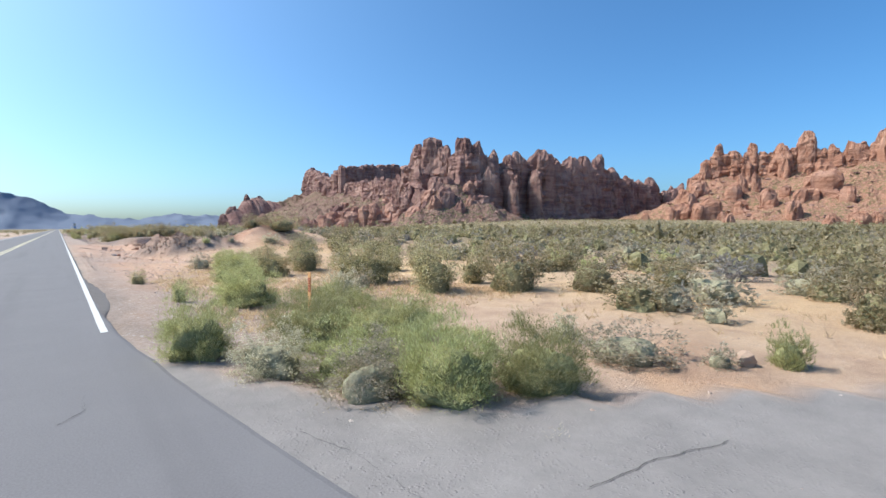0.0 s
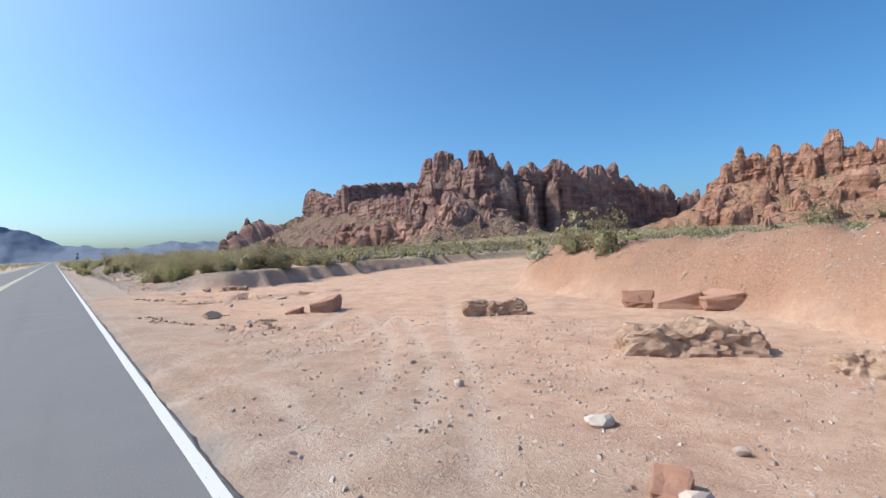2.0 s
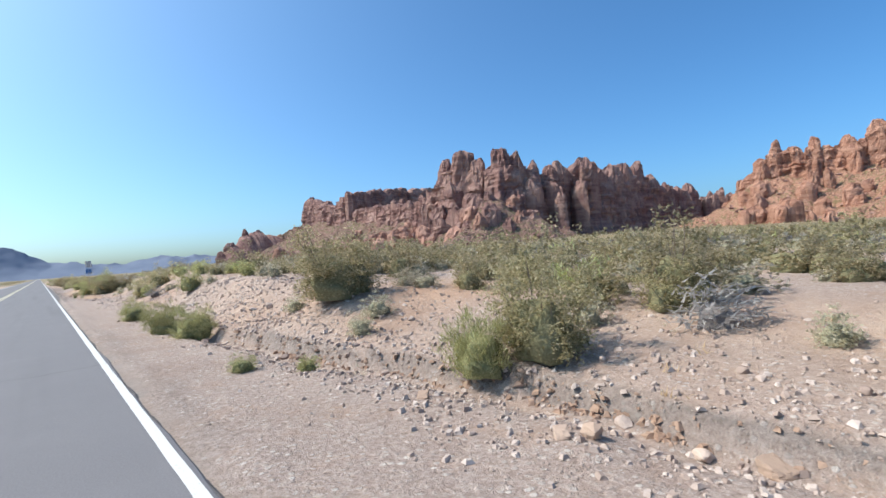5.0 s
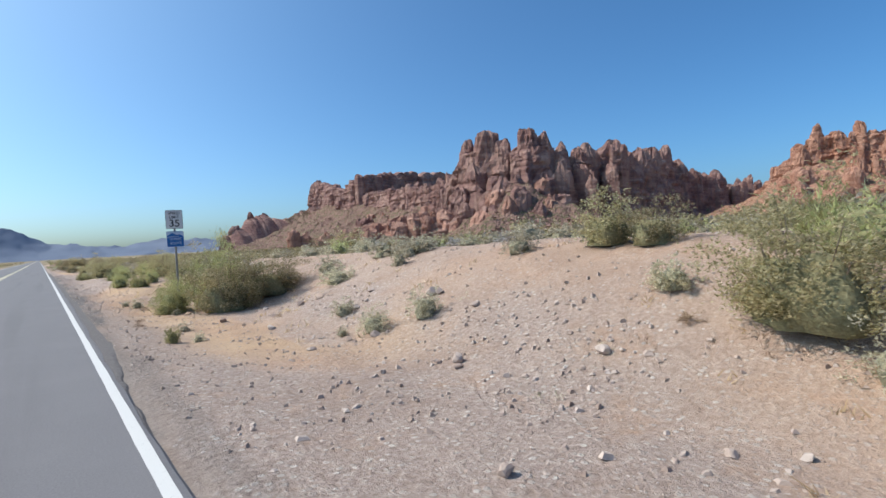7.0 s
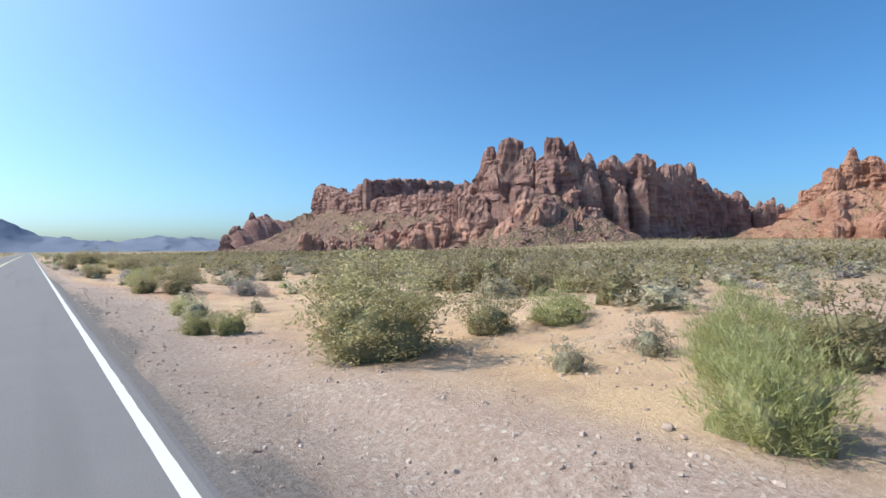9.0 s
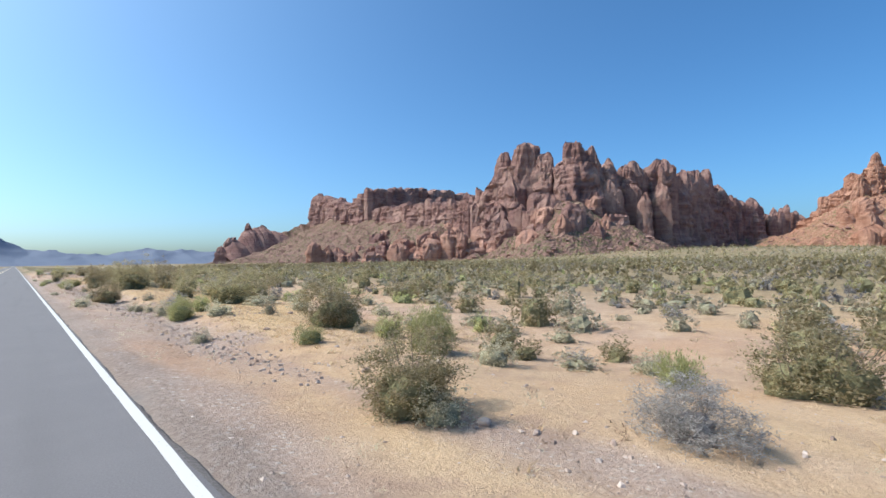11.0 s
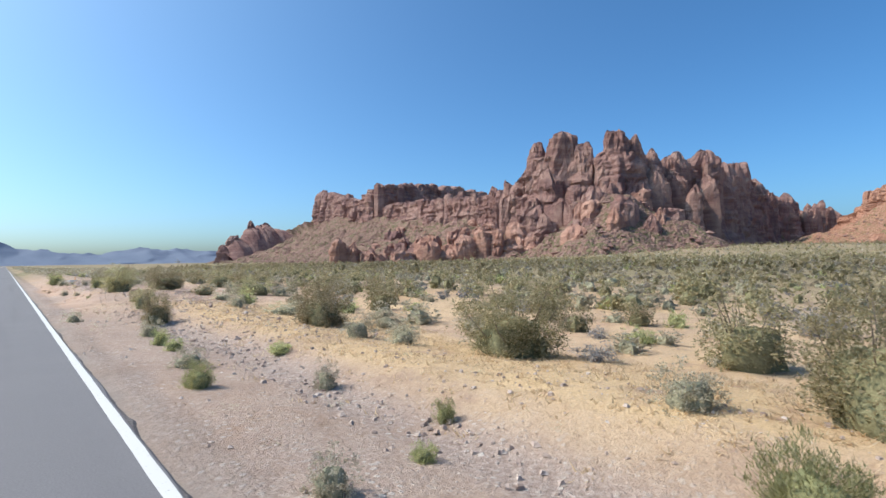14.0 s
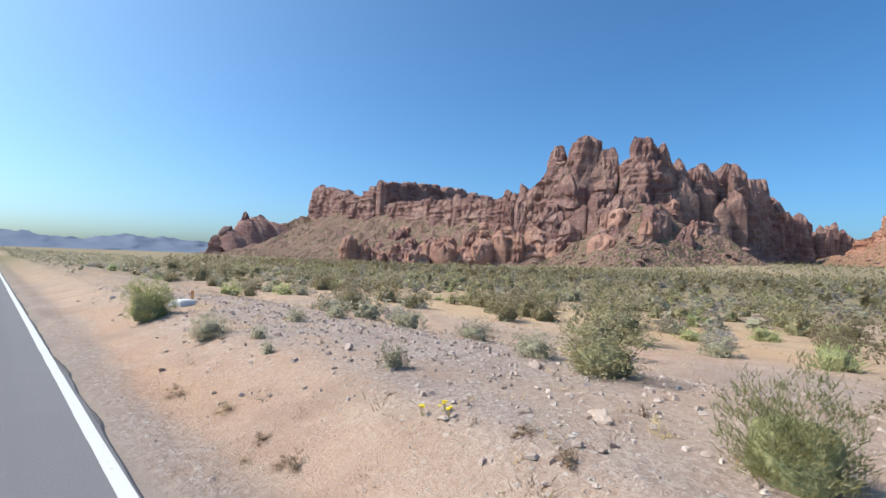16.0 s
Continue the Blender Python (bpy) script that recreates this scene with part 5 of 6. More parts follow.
def spots_in(n, x0, x1, y0, y1, wmin, wmax, tall, keep):
    x = x0 + (x1 - x0) * rs.random(n) ** 1.0
    y = rs.uniform(y0, y1, n)
    ok = keep(x, y) & (wash_mask(x, y) < 0.2)
    x, y = x[ok], y[ok]
    w_ = wmin + (wmax - wmin) * rs.random(len(x)) ** 1.6
    return np.stack([x, y, w_, w_ * tall * rs.uniform(0.75, 1.25, len(x))], -1)


def clear(x, y):
    d = np.full(len(x), 99.0)
    for px, py in taken:
        d = np.minimum(d, np.hypot(x - px, y - py))
    return d > 1.1


def wedge(y_margin):
    """Only where the drive lets it be seen."""
    return lambda x, y: y > 0.12 * x - y_margin


def near_keep(x, y):
    start = np.interp(y, [-10, 20, 30, 60, 75, 110, 165, 185, 330], [9, 9, 17, 9, 6.8, 6.8, 7.6, 7.2, 7])
    return (x > start) & clear(x, y) & wedge(10)(x, y)


def low_keep(x, y):
    """No tall bushes along the crest of the cut slope."""
    return near_keep(x, y) & ((y < 118) | (y > 164))


for n, (kind, material, share, tall, wm) in enumerate([("creosote", CREOSOTE, 0.31, 0.78, (0.8, 1.9)), ("broom", BRIGHT, 0.14, 0.58, (0.5, 1.4)), ("sage", SAGE, 0.43, 0.5, (0.7, 1.7)), ("bursage", GREY, 0.12, 0.5, (0.6, 1.5))]):
    s = spots_in(int(900 * share), 6, 17, -12, 340, *wm, tall, low_keep if kind == "creosote" else near_keep)
    scatter_scrub("near_scrub_" + kind, s, kind, 850 if kind == "creosote" else 400, 2.4 if kind == "creosote" else 3.0, material, "low desert scrub on the plain beyond the verge", 590 + n, 8)
    s = spots_in(int(2700 * share), 16, 36, -12, 340, *wm, tall, near_keep)
    scatter_scrub("scrub_" + kind, s, kind, 170 if kind == "creosote" else 95, 4.6 if kind == "creosote" else 5.6, material, "scattered low desert scrub on the plain", 600 + n, 6)
    share = {"creosote": 0.38, "broom": 0.12, "sage": 0.40, "bursage": 0.10}[kind]
    s = spots_in(int(8000 * share), 34, 100, -12, 420, wm[0] * 1.1, wm[1] * 1.15, tall, wedge(10))
    scatter_scrub("middle_scrub_" + kind, s, kind, 26, 12, material, "scattered low desert scrub further off on the plain", 610 + n)
    s = spots_in(int(9500 * share), 98, 230, -12, 620, wm[0] * 1.5, wm[1] * 1.4, tall, wedge(10))
    scatter_scrub("far_scrub_" + kind, s, kind, 14, 15, material, "far desert scrub on the plain", 620 + n)
    s = spots_in(int(13000 * share), 225, 560, 10, 1150, wm[0] * 2.2, wm[1] * 2.2, tall * 0.85, lambda x, y: (y > 0.12 * x) & (slope_height(x, y) < 12))
    scatter_scrub("distant_scrub_" + kind, s, kind, 8, 17, material, "distant desert scrub below the red mesas", 640 + n)
s = spots_in(150, 7.0, 16, 62, 112, 0.9, 1.8, 0.62, clear)
scatter_scrub("bank_scrub_creosote", s, "creosote", 700, 2.4, CREOSOTE, "thick creosote scrub along the top of the bank", 673, 8)
s = spots_in(90, 6.0, 15, 62, 165, 0.6, 1.2, 0.6, clear)
scatter_scrub("bank_scrub_sage", s, "sage", 500, 2.6, SAGE, "pale low scrub along the top of the bank", 674, 8)
s = spots_in(900, -70, -8.5, 20, 700, 0.7, 2.0, 0.7, lambda x, y: y > 0)
scatter_scrub("roadside_scrub", s, "creosote", 40, 6.5, CREOSOTE, "low scrub along the far side of the road", 660)
s = spots_in(900, 2.8, 34, 300, 620, 0.5, 1.8, 0.6, lambda x, y: y > 300)
scatter_scrub("verge_scrub", s, "sage", 60, 5.6, SAGE, "low scrub along the verge ahead", 661)

# small dry tufts over the verge
s = spots_in(1500, 2.2, 9.5, -4, 306, 0.10, 0.42, 0.6, lambda x, y: rs.random(len(x)) < np.interp(y, [-4, 25, 32, 60, 75, 130, 165, 306], [0.7, 0.6, 0.05, 0.05, 0.15, 0.3, 0.8, 1]))
s = np.concatenate([s, spots_in(800, 1.7, 5.5, 196, 264, 0.10, 0.34, 0.5, clear), spots_in(1100, 1.5, 7.5, 256, 300, 0.08, 0.32, 0.4, clear)])
s = np.concatenate([s, spots_in(650, 1.35, 2.8, 203, 264, 0.12, 0.45, 0.35, clear)])
scatter_scrub("dry_tufts", s[::2], "tuft", 44, 1.2, DEAD, "small dead brown tufts over the verge", 671)
scatter_scrub("green_tufts", s[1::2], "grass", 60, 1.3, SAGE, "small pale green tufts over the verge", 672)

# dry grass, straw blades over the sandy ground
r = np.random.default_rng(70)
n = 30000
x, y = 2.6 + 13.5 * r.random(n) ** 1.1, r.uniform(-6, 306, n)
verge = step(128, 134, y) * step(157, 149, y) + step(180, 195, y)
lush = np.interp(y, [-6, 5, 25, 33, 60, 75, 110, 130, 165, 175, 306], [0.6, 0.8, 0.5, 0.1, 0.05, 0.05, 0.1, 0.6, 0.6, 1, 1]) * step(3.4 - 1.6 * verge, 6.5 - 3.2 * verge, x) * (0.35 + 1.3 * fbm(x / 5, y / 5, 3, 71))
x[:9000], y[:9000] = r.uniform(3.8, 9.5, 9000), r.uniform(200, 266, 9000)
x[9000:16000], y[9000:16000] = r.uniform(2.6, 9.5, 7000), r.uniform(4, 24, 7000)
lush = np.where(np.arange(n) < 9000, 0.75 * gold_band(x, y), lush)
lush = np.where((np.arange(n) >= 9000) & (np.arange(n) < 16000), 0.8 * step(-0.4, 0.8, x - 3.6 - 0.4 * np.maximum(y - 17, -4)) * (0.5 + 0.9 * fbm(x / 1.3, y / 1.3, 3, 67)), lush)
ok = (r.random(n) < lush) & (wash_mask(x, y) < 0.2)
x, y = x[ok], y[ok]
n, b = len(x), 9
bx, by = np.repeat(x, b) + r.normal(0, 0.06, n * b), np.repeat(y, b) + r.normal(0, 0.06, n * b)
c = np.stack([bx, by, land(bx, by)], -1)
hgt = r.uniform(0.03, 0.12, n * b) * np.where(by > 195, 0.6, 1.0)
tip = c + np.stack([r.normal(0, 0.06, n * b), r.normal(0, 0.06, n * b), hgt], -1)
ang = r.uniform(0, pi, n * b)
wv = np.stack([np.cos(ang), np.sin(ang), 0 * ang], -1) * 0.010
tagged(new("dry_grass", mesh_of("dry_grass", np.stack([c - wv, c + wv, tip], 1).reshape(-1, 3), np.arange(3 * n * b).reshape(-1, 3), [STRAW])), "thin dry straw-coloured grass over sandy ground", "grass", kind="stuff")

# ---------------------------------------------------------------- stones


def stone_material(name, a, b, c):
    m = Mat(name, 0.9, 0.2)
    o, g = m.node("ShaderNodeObjectInfo"), m.node("ShaderNodeNewGeometry")
    pick = m.math("FRACT", m.math("ADD", o.outputs["Random"], g.outputs["Random Per Island"]), 0)
    col = m.ramp(pick, (0.0, a), (0.5, b), (1.0, c))
    fine = m.noise(18, 5, 0.7)
    return m.base(m.mix(m.math("MULTIPLY", m.mask(fine, 0.45, 0.7), 0.45), col, a)).bump(fine, 0.6, 0.02).m


STONE = stone_material("roadside_stone", (0.33, 0.245, 0.20), (0.46, 0.365, 0.31), (0.59, 0.50, 0.44))
RED_STONE = stone_material("red_boulder", (0.27, 0.135, 0.09), (0.37, 0.20, 0.14), (0.44, 0.26, 0.185))
PALE_STONE = stone_material("pale_stone", (0.36, 0.255, 0.19), (0.48, 0.355, 0.275), (0.57, 0.45, 0.37))


def stone_bm(seed, sharp=0.35, cuts=2, flat=0.7):
    """A broken stone about one metre across, standing on z = 0."""
    bm = bmesh.new()
    bmesh.ops.create_icosphere(bm, subdivisions=cuts, radius=0.5)
    off = Vector((seed * 3.1, seed * 1.7, 0.3))
    rr = random.Random(seed)
    planes = [(Vector((rr.gauss(0, 1), rr.gauss(0, 1), rr.gauss(0, 0.7))).normalized(), rr.uniform(0.24, 0.42)) for _ in range(7)]
    for v in bm.verts:
        for nrm, d in planes:
            over = v.co.dot(nrm) - d
            if over > 0:
                v.co -= nrm * over * 0.9
        v.co *= 1 + sharp * 0.5 * noise.noise(v.co * 2.2 + off) + sharp * 0.25 * noise.noise(v.co * 6 + off) + sharp * 0.12 * noise.noise(v.co * 15 + off)
        v.co.z = v.co.z * flat
    low = min(v.co.z for v in bm.verts)
    for v in bm.verts:
        v.co.z -= low + 0.08
    return bm


def block_bm(seed):
    """A broken angular block, one metre across, with worn edges."""
    rr = random.Random(seed)
    bm = bmesh.new()
    bmesh.ops.create_cube(bm, size=1)
    for v in bm.verts:
        v.co.x *= rr.uniform(0.75, 1.1)
        v.co.y *= rr.uniform(0.75, 1.1)
        v.co.z *= (rr.uniform(0.1, 0.45) if v.co.x < 0 else rr.uniform(0.9, 1.25)) if v.co.z > 0 else 1.0
    bmesh.ops.bevel(bm, geom=bm.edges[:], offset=0.05, segments=1, affect="EDGES")
    bmesh.ops.subdivide_edges(bm, edges=bm.edges[:], cuts=3, use_grid_fill=True)
    off = Vector((seed * 2.3, 0.7, seed * 1.1))
    for v in bm.verts:
        v.co += v.co.normalized() * (0.17 * noise.noise(v.co * 1.7 + off) + 0.08 * noise.noise(v.co * 6 + off))
        v.co.z = v.co.z * 0.62 + 0.27
    bmesh.ops.triangulate(bm, faces=bm.faces[:])
    return bm


STONE_FORMS = [from_bm("stone", stone_bm(40 + q), STONE) for q in range(8)]
RED_FORMS = [from_bm("boulder", block_bm(60 + q), RED_STONE) for q in range(4)]
PALE_FORMS = [from_bm("pale_stone", block_bm(93) if q == 1 else stone_bm(80 + q, 0.34, 4, 0.78), PALE_STONE) for q in range(3)]


def set_stone(name, me_, x, y, wx, wy, h, turn, label, group="", sink=0.0):
    ob = new(name, me_)
    ob.matrix_world = Matrix.LocRotScale((x, y, float(land(x, y)) - sink), Euler((0, 0, turn)), (wx, wy, h))
    return tagged(ob, label, "stone", group)


r = np.random.default_rng(90)
count = 0
while count < 290:
    x, y = 2.6 + 4.6 * r.random(), r.uniform(-2, 296)
    rub = np.interp(y, [0, 25, 32, 58, 64, 80, 115, 140, 160, 200, 296], [0.3, 0.15, 0.25, 0.25, 0.6, 1, 1, 0.8, 0.3, 0.4, 0.35]) * np.interp(x, [2.6, 3.6, 4.6, 6, 7.2], [0.15, 0.7, 1, 0.8, 0.3])
    if r.random() > rub:
        continue
    q = r.uniform(0.07, 0.16) + 0.16 * r.random() ** 5
    set_stone("stone", STONE_FORMS[count % 8], x, y, q, q * r.uniform(0.7, 1.2), q * r.uniform(0.7, 1.1), r.uniform(0, 6), "broken grey-pink stone lying on gravel", "roadside stones", 0.015)
    count += 1

# gravel
r = np.random.default_rng(91)
n = 42000
x, y = 1.2 + 9.5 * r.random(n) ** 1.3, r.uniform(-4, 300, n)
dens = np.interp(x, [1.2, 1.6, 3, 5, 9], [1, 0.8, 0.75, 0.8, 0.4]) * np.interp(y, [0, 20, 30, 60, 66, 80, 140, 160, 300], [0.7, 0.5, 0.4, 0.4, 0.8, 1, 1, 0.7, 0.55])
ok = (r.random(n) < dens) & ((y > 5.2) | (r.random(n) < 0.06))
x, y = x[ok], y[ok]
n = len(x)
octa = np.array([[1, 0, 0], [0.2, 1, 0], [-1, 0.3, 0], [-0.1, -1, 0], [0.15, 0.1, 0.5], [0, 0, -0.5]])
of = np.array([[0, 1, 4], [1, 2, 4], [2, 3, 4], [3, 0, 4]])
size = 0.007 + 0.028 * r.random(n) ** 3
ang = r.uniform(0, 2 * pi, n)
v = octa[None] * (1 + r.normal(0, 0.25, (n, 6, 3)))
vx = v[..., 0] * np.cos(ang)[:, None] - v[..., 1] * np.sin(ang)[:, None]
vy = v[..., 0] * np.sin(ang)[:, None] + v[..., 1] * np.cos(ang)[:, None]
v = np.stack([vx, vy, v[..., 2]], -1) * size[:, None, None] + np.stack([x, y, land(x, y) + 0.002], -1)[:, None]
tagged(new("gravel", mesh_of("gravel", v.reshape(-1, 3), (of[None] + 6 * np.arange(n)[:, None, None]).reshape(-1, 3), [STONE])), "loose grey and pink gravel along the verge", "gravel", kind="stuff")

# middling rubble in the ditch and on the bank
r = np.random.default_rng(95)
iv = np.array([[a * (0.95 if e < 0 else 0.58), c * (0.95 if e < 0 else 0.58), e] for e in (-0.7, 0.7) for a, c in ((-0.8, -0.8), (0.8, -0.8), (0.8, 0.8), (-0.8, 0.8))])
fi = np.array([[4, 5, 6, 7], [0, 1, 5, 4], [1, 2, 6, 5], [2, 3, 7, 6], [3, 0, 4, 7]])
n = 60000
x, y = 2.4 + 6.5 * r.random(n), r.uniform(-2, 298, n)
x[3000:15000], y[3000:15000] = r.normal(4.4, 0.9, 12000), r.uniform(60, 152, 12000)
x[15000:21000], y[15000:21000] = r.uniform(3.0, 6.0, 6000), r.uniform(165, 298, 6000)
x[21000:27000], y[21000:27000] = r.uniform(4.8, 11, 6000), r.uniform(126, 164, 6000)
x[24000:30000], y[24000:30000] = r.uniform(2.6, 10, 6000), r.uniform(32.5, 44, 6000)
x[30000:35000], y[30000:35000] = r.uniform(8, 15.5, 5000), r.uniform(30, 42, 5000)
x[42000:54000], y[42000:54000] = r.normal(4.6, 1.2, 12000), r.uniform(60, 130, 12000)
x[35000:42000], y[35000:42000] = r.normal(3.1, 0.42, 7000), r.uniform(200, 263, 7000)
x[:1300], y[:1300] = r.uniform(3.2, 9.6, 1300), r.uniform(26.2, 31.6, 1300)
heap = 0.9 * np.minimum(4 * spoil(x, y), 1)
bank_ = step(126, 132, y) * step(165, 158, y) * step(4.6, 5.6, x) * 0.8 + 0.75 * (y > 32.4) * (y < 44) * step(10.5, 8, x) * (0.5 + fbm(x / 1.2, y / 1.2, 3, 98)) + 0.8 * (x > 8) * step(-0.4, 0.8, toe_distance(x, y)) * step(5, 3, toe_distance(x, y)) * (y > 29) * (y < 44)
dens = 0.6 * gully(x, y) + bank_ + heap + 0.9 * step(165, 180, y) * stony(x, y) + np.interp(x, [2.4, 3.3, 4.2, 5.6, 8.9], [0.15, 0.7, 1, 0.7, 0.35]) * np.interp(y, [0, 20, 30, 60, 65, 80, 120, 140, 160, 180, 298], [0.35, 0.15, 0.2, 0.2, 0.8, 1, 1, 0.8, 0.3, 0.3, 0.3]) * (0.6 + 0.8 * fbm(x / 1.5, y / 1.5, 2, 96))
ok = r.random(n) < dens
r2 = np.random.default_rng(97)
corner = r2.uniform(3.6, 9.0, 2600)
bx_, by_ = r2.uniform(8, 16, 6000), r2.uniform(29.5, 47, 6000)
on_bank = (toe_distance(bx_, by_) > -0.6) & (toe_distance(bx_, by_) < 3.0)
bx_, by_ = bx_[on_bank], by_[on_bank]
x = np.concatenate([x[ok], r2.uniform(2.2, 6.5, 2600), r2.uniform(4.4, 9.5, 2600), r2.normal(6.0, 1.2, 1800), corner, 2.9 + 4.2 * r2.random(6500) ** 1.2, bx_, r2.uniform(1.3, 3.6, 3600), r2.normal(4.6, 1.3, 3800), 1.4 + 8 * r2.random(3200) ** 1.3, r2.normal(4.2, 0.9, 3000)])
y = np.concatenate([y[ok], r2.uniform(6.5, 19, 2600), r2.uniform(148, 166, 2600), r2.uniform(264, 285, 1800), 61.3 - 0.6 * (corner - 4.4) + np.abs(r2.normal(0.2, 1.2, 2600)), r2.uniform(63, 104, 6500), by_, r2.uniform(128, 188, 3600), r2.uniform(252, 292, 3800), r2.uniform(18, 38, 3200), r2.uniform(74, 108, 3000)])
n = len(x)
size = (0.010 + 0.036 * r.random(n) ** 2.8) * np.where((y > 60) & (y < 150), np.interp(y, [62, 80, 92, 128, 134], [0.75, 0.85, 1.15, 1.15, 0.8]), np.where(y < 21, 0.75, np.where(y < 190, 0.75, 1.0)))
size = size * (1 - 0.4 * np.minimum(4 * spoil(x, y), 1))
spin = r.uniform(0, 2 * pi, (n, 1))
v = iv[None] * r.uniform(0.5, 1.25, (n, len(iv), 3)) * np.array([1.1, 0.9, 0.6])
v = np.stack([v[..., 0] * np.cos(spin) - v[..., 1] * np.sin(spin), v[..., 0] * np.sin(spin) + v[..., 1] * np.cos(spin), v[..., 2] + 0.3 * v[..., 0] * np.sin(3 * spin)], -1)
v = v * size[:, None, None] * r.uniform(0.7, 1.4, (n, 1, 3)) + np.stack([x, y, land(x, y) + 0.35 * size], -1)[:, None]
tagged(new("rubble", mesh_of("rubble", v.reshape(-1, 3), (fi[None] + len(iv) * np.arange(n)[:, None, None]).reshape(-1, 4), [STONE])), "broken grey-pink rubble along the ditch and bank", "rubble", kind="stuff")

# rubble on the slopes
r = np.random.default_rng(92)
n = 5200
x, y = r.uniform(215, 700, n), r.uniform(60, 1150, n)
sh = slope_height(x, y)
ok = (sh > -2) & (sh < 75)
x, y, sh = x[ok], y[ok], sh[ok]
n = len(x)
size = 0.8 + 2.6 * r.random(n) ** 3
v = octa[None] * (1 + r.normal(0, 0.3, (n, 6, 3)))
bz = far_height(x, y)
zz = bz + np.maximum(sh - 0.35 * bz, -3)
v = v * size[:, None, None] + np.stack([x, y, zz + 0.2 * size], -1)[:, None]
f8 = np.concatenate([of, np.array([[1, 0, 5], [2, 1, 5], [3, 2, 5], [0, 3, 5]])])
tagged(new("slope_boulders", mesh_of("slope_boulders", v.reshape(-1, 3), (f8[None] + 6 * np.arange(n)[:, None, None]).reshape(-1, 3), [RED_ROCK])), "fallen red boulders scattered over the slopes", "boulders", kind="stuff")

# boulders and marked stones
for x, y, wx, wy, h, turn, form, pale in [(6.5, 46.2, 0.85, 0.75, 0.9, -0.75, 0, 0), (5.6, 46.4, 0.5, 0.4, 0.4, -0.6, 3, 0), (12.2, 39.2, 0.95, 0.8, 0.7, 0.5, 3, 0), (12.5, 38.3, 1.15, 0.8, 0.8, -0.9, 3, 0), (12.9, 37.4, 1.1, 0.8, 0.8, -0.9, 0, 0), (3.3, 34.0, 0.34, 0.3, 0.36, 0.4, 2, 0), (3.4, 46.8, 0.5, 0.3, 0.38, -0.4, 0, 1), (4.7, 79.3, 0.32, 0.26, 0.55, 2.2, 1, 1), (6.1, 59.2, 0.5, 0.4, 0.36, 0.2, 2, 1), (6.8, -1.5, 0.36, 0.3, 0.3, 0.5, 0, 1), (7.1, 51.6, 0.38, 0.3, 0.2, 0.1, 1, 1)]:
    if pale:
        set_stone("pale_boulder", PALE_FORMS[form % 3], x, y, wx, wy, h, turn, "pale weathered boulder lying on sandy ground", "pale boulders", 0.03)
    else:
        set_stone("red_boulder", RED_FORMS[form], x, y, wx, wy, h, turn, "angular red sandstone boulder lying in a dry wash", "red boulders in the wash", 0.08)


def mud_block(x, y, wide, deep, high, turn, seed):
    """A low crumbling bench of dried mud with an uneven top and undercut sides."""
    bm = bmesh.new()
    bmesh.ops.create_icosphere(bm, subdivisions=5, radius=1.0)
    off = Vector((seed * 3.3, seed, 0))
    for v_ in bm.verts:
        q = max(abs(v_.co.x), abs(v_.co.y)) / max(1e-6, Vector((v_.co.x, v_.co.y)).length)
        p = Vector((v_.co.x * wide / 2 / max(q, 0.75), v_.co.y * deep / 2 / max(q, 0.75), v_.co.z * high * 1.5))
        p += v_.co * (0.16 * noise.noise(p * 2.0 + off) + 0.10 * noise.noise(p * 6 + off) + 0.06 * noise.noise(p * 14 + off))
        p.z = min(p.z, high * (0.78 + 0.45 * noise.noise(Vector((p.x * 1.7, p.y * 1.7, 3)) + off) + 0.22 * noise.noise(p * 7 + off)))
        v_.co = Vector((p.x, p.y, max(p.z, -0.12)))
    ob = new("mud_bench", from_bm("mud_bench", bm, MUD))
    ob.matrix_world = pose(x, y, float(land(x, y)), 0, 0, turn)
    return tagged(ob, "crumbling bench of dried brown mud in a dry wash", "mud bench", "mud benches in the wash")


MUD = plain_material("dried_mud", (0.26, 0.165, 0.115), (0.46, 0.32, 0.235), 7, 0.95, 0.1, 0.9)
for n, (x, y, wide, deep, high, turn) in enumerate([(8.0, 36.0, 2.1, 0.9, 0.5, -55), (9.0, 41.4, 1.6, 0.6, 0.42, -48), (7.2, 58.4, 1.3, 0.5, 0.25, -45), (8.3, 33.9, 0.9, 0.6, 0.25, 20)]):
    mud_block(x, y, wide, deep, high, turn, n)

# clods of broken mud along the washed-out edges
r = np.random.default_rng(97)
px, py = [], []
for line in (*RILLS, [(6.5, 58.8), (7.6, 57.5)], [(4.6, 45.6), (4.2, 45.0), (4.1, 43.7)], [(5.0, 28.4), (6.2, 27.2), (7.8, 26.4)], [(6.5, 23.5), (9.0, 24.6)]):
    line = np.array(line)
    s = np.sort(r.random(150)) ** 0.9 * (len(line) - 1) * 0.999 + 0.08 * np.sin(np.arange(150))
    s = np.clip(s, 0, len(line) - 1)
    px.append(np.interp(s, np.arange(len(line)), line[:, 0]) + r.normal(0, 0.19, 150) * r.random(150))
    py.append(np.interp(s, np.arange(len(line)), line[:, 1]) + r.normal(0, 0.13, 150))
px, py = np.concatenate(px), np.concatenate(py)
heapx, heapy = r.normal(6.0, 1.2, 1500), r.normal(28.9, 1.0, 1500)
edgey = np.r_[r.uniform(79, 100, 700), r.uniform(86, 97, 500)]
edgex = scarp_line(edgey) + r.normal(0.0, 0.05, 1200)
px, py = np.r_[px, heapx, edgex], np.r_[py, heapy, edgey]
n = len(px)
size = (0.012 + 0.05 * r.random(n) ** 3) * np.where((py > 26) & (py < 32), 1.15, 1.0)
spin = r.uniform(0, 2 * pi, (n, 1))
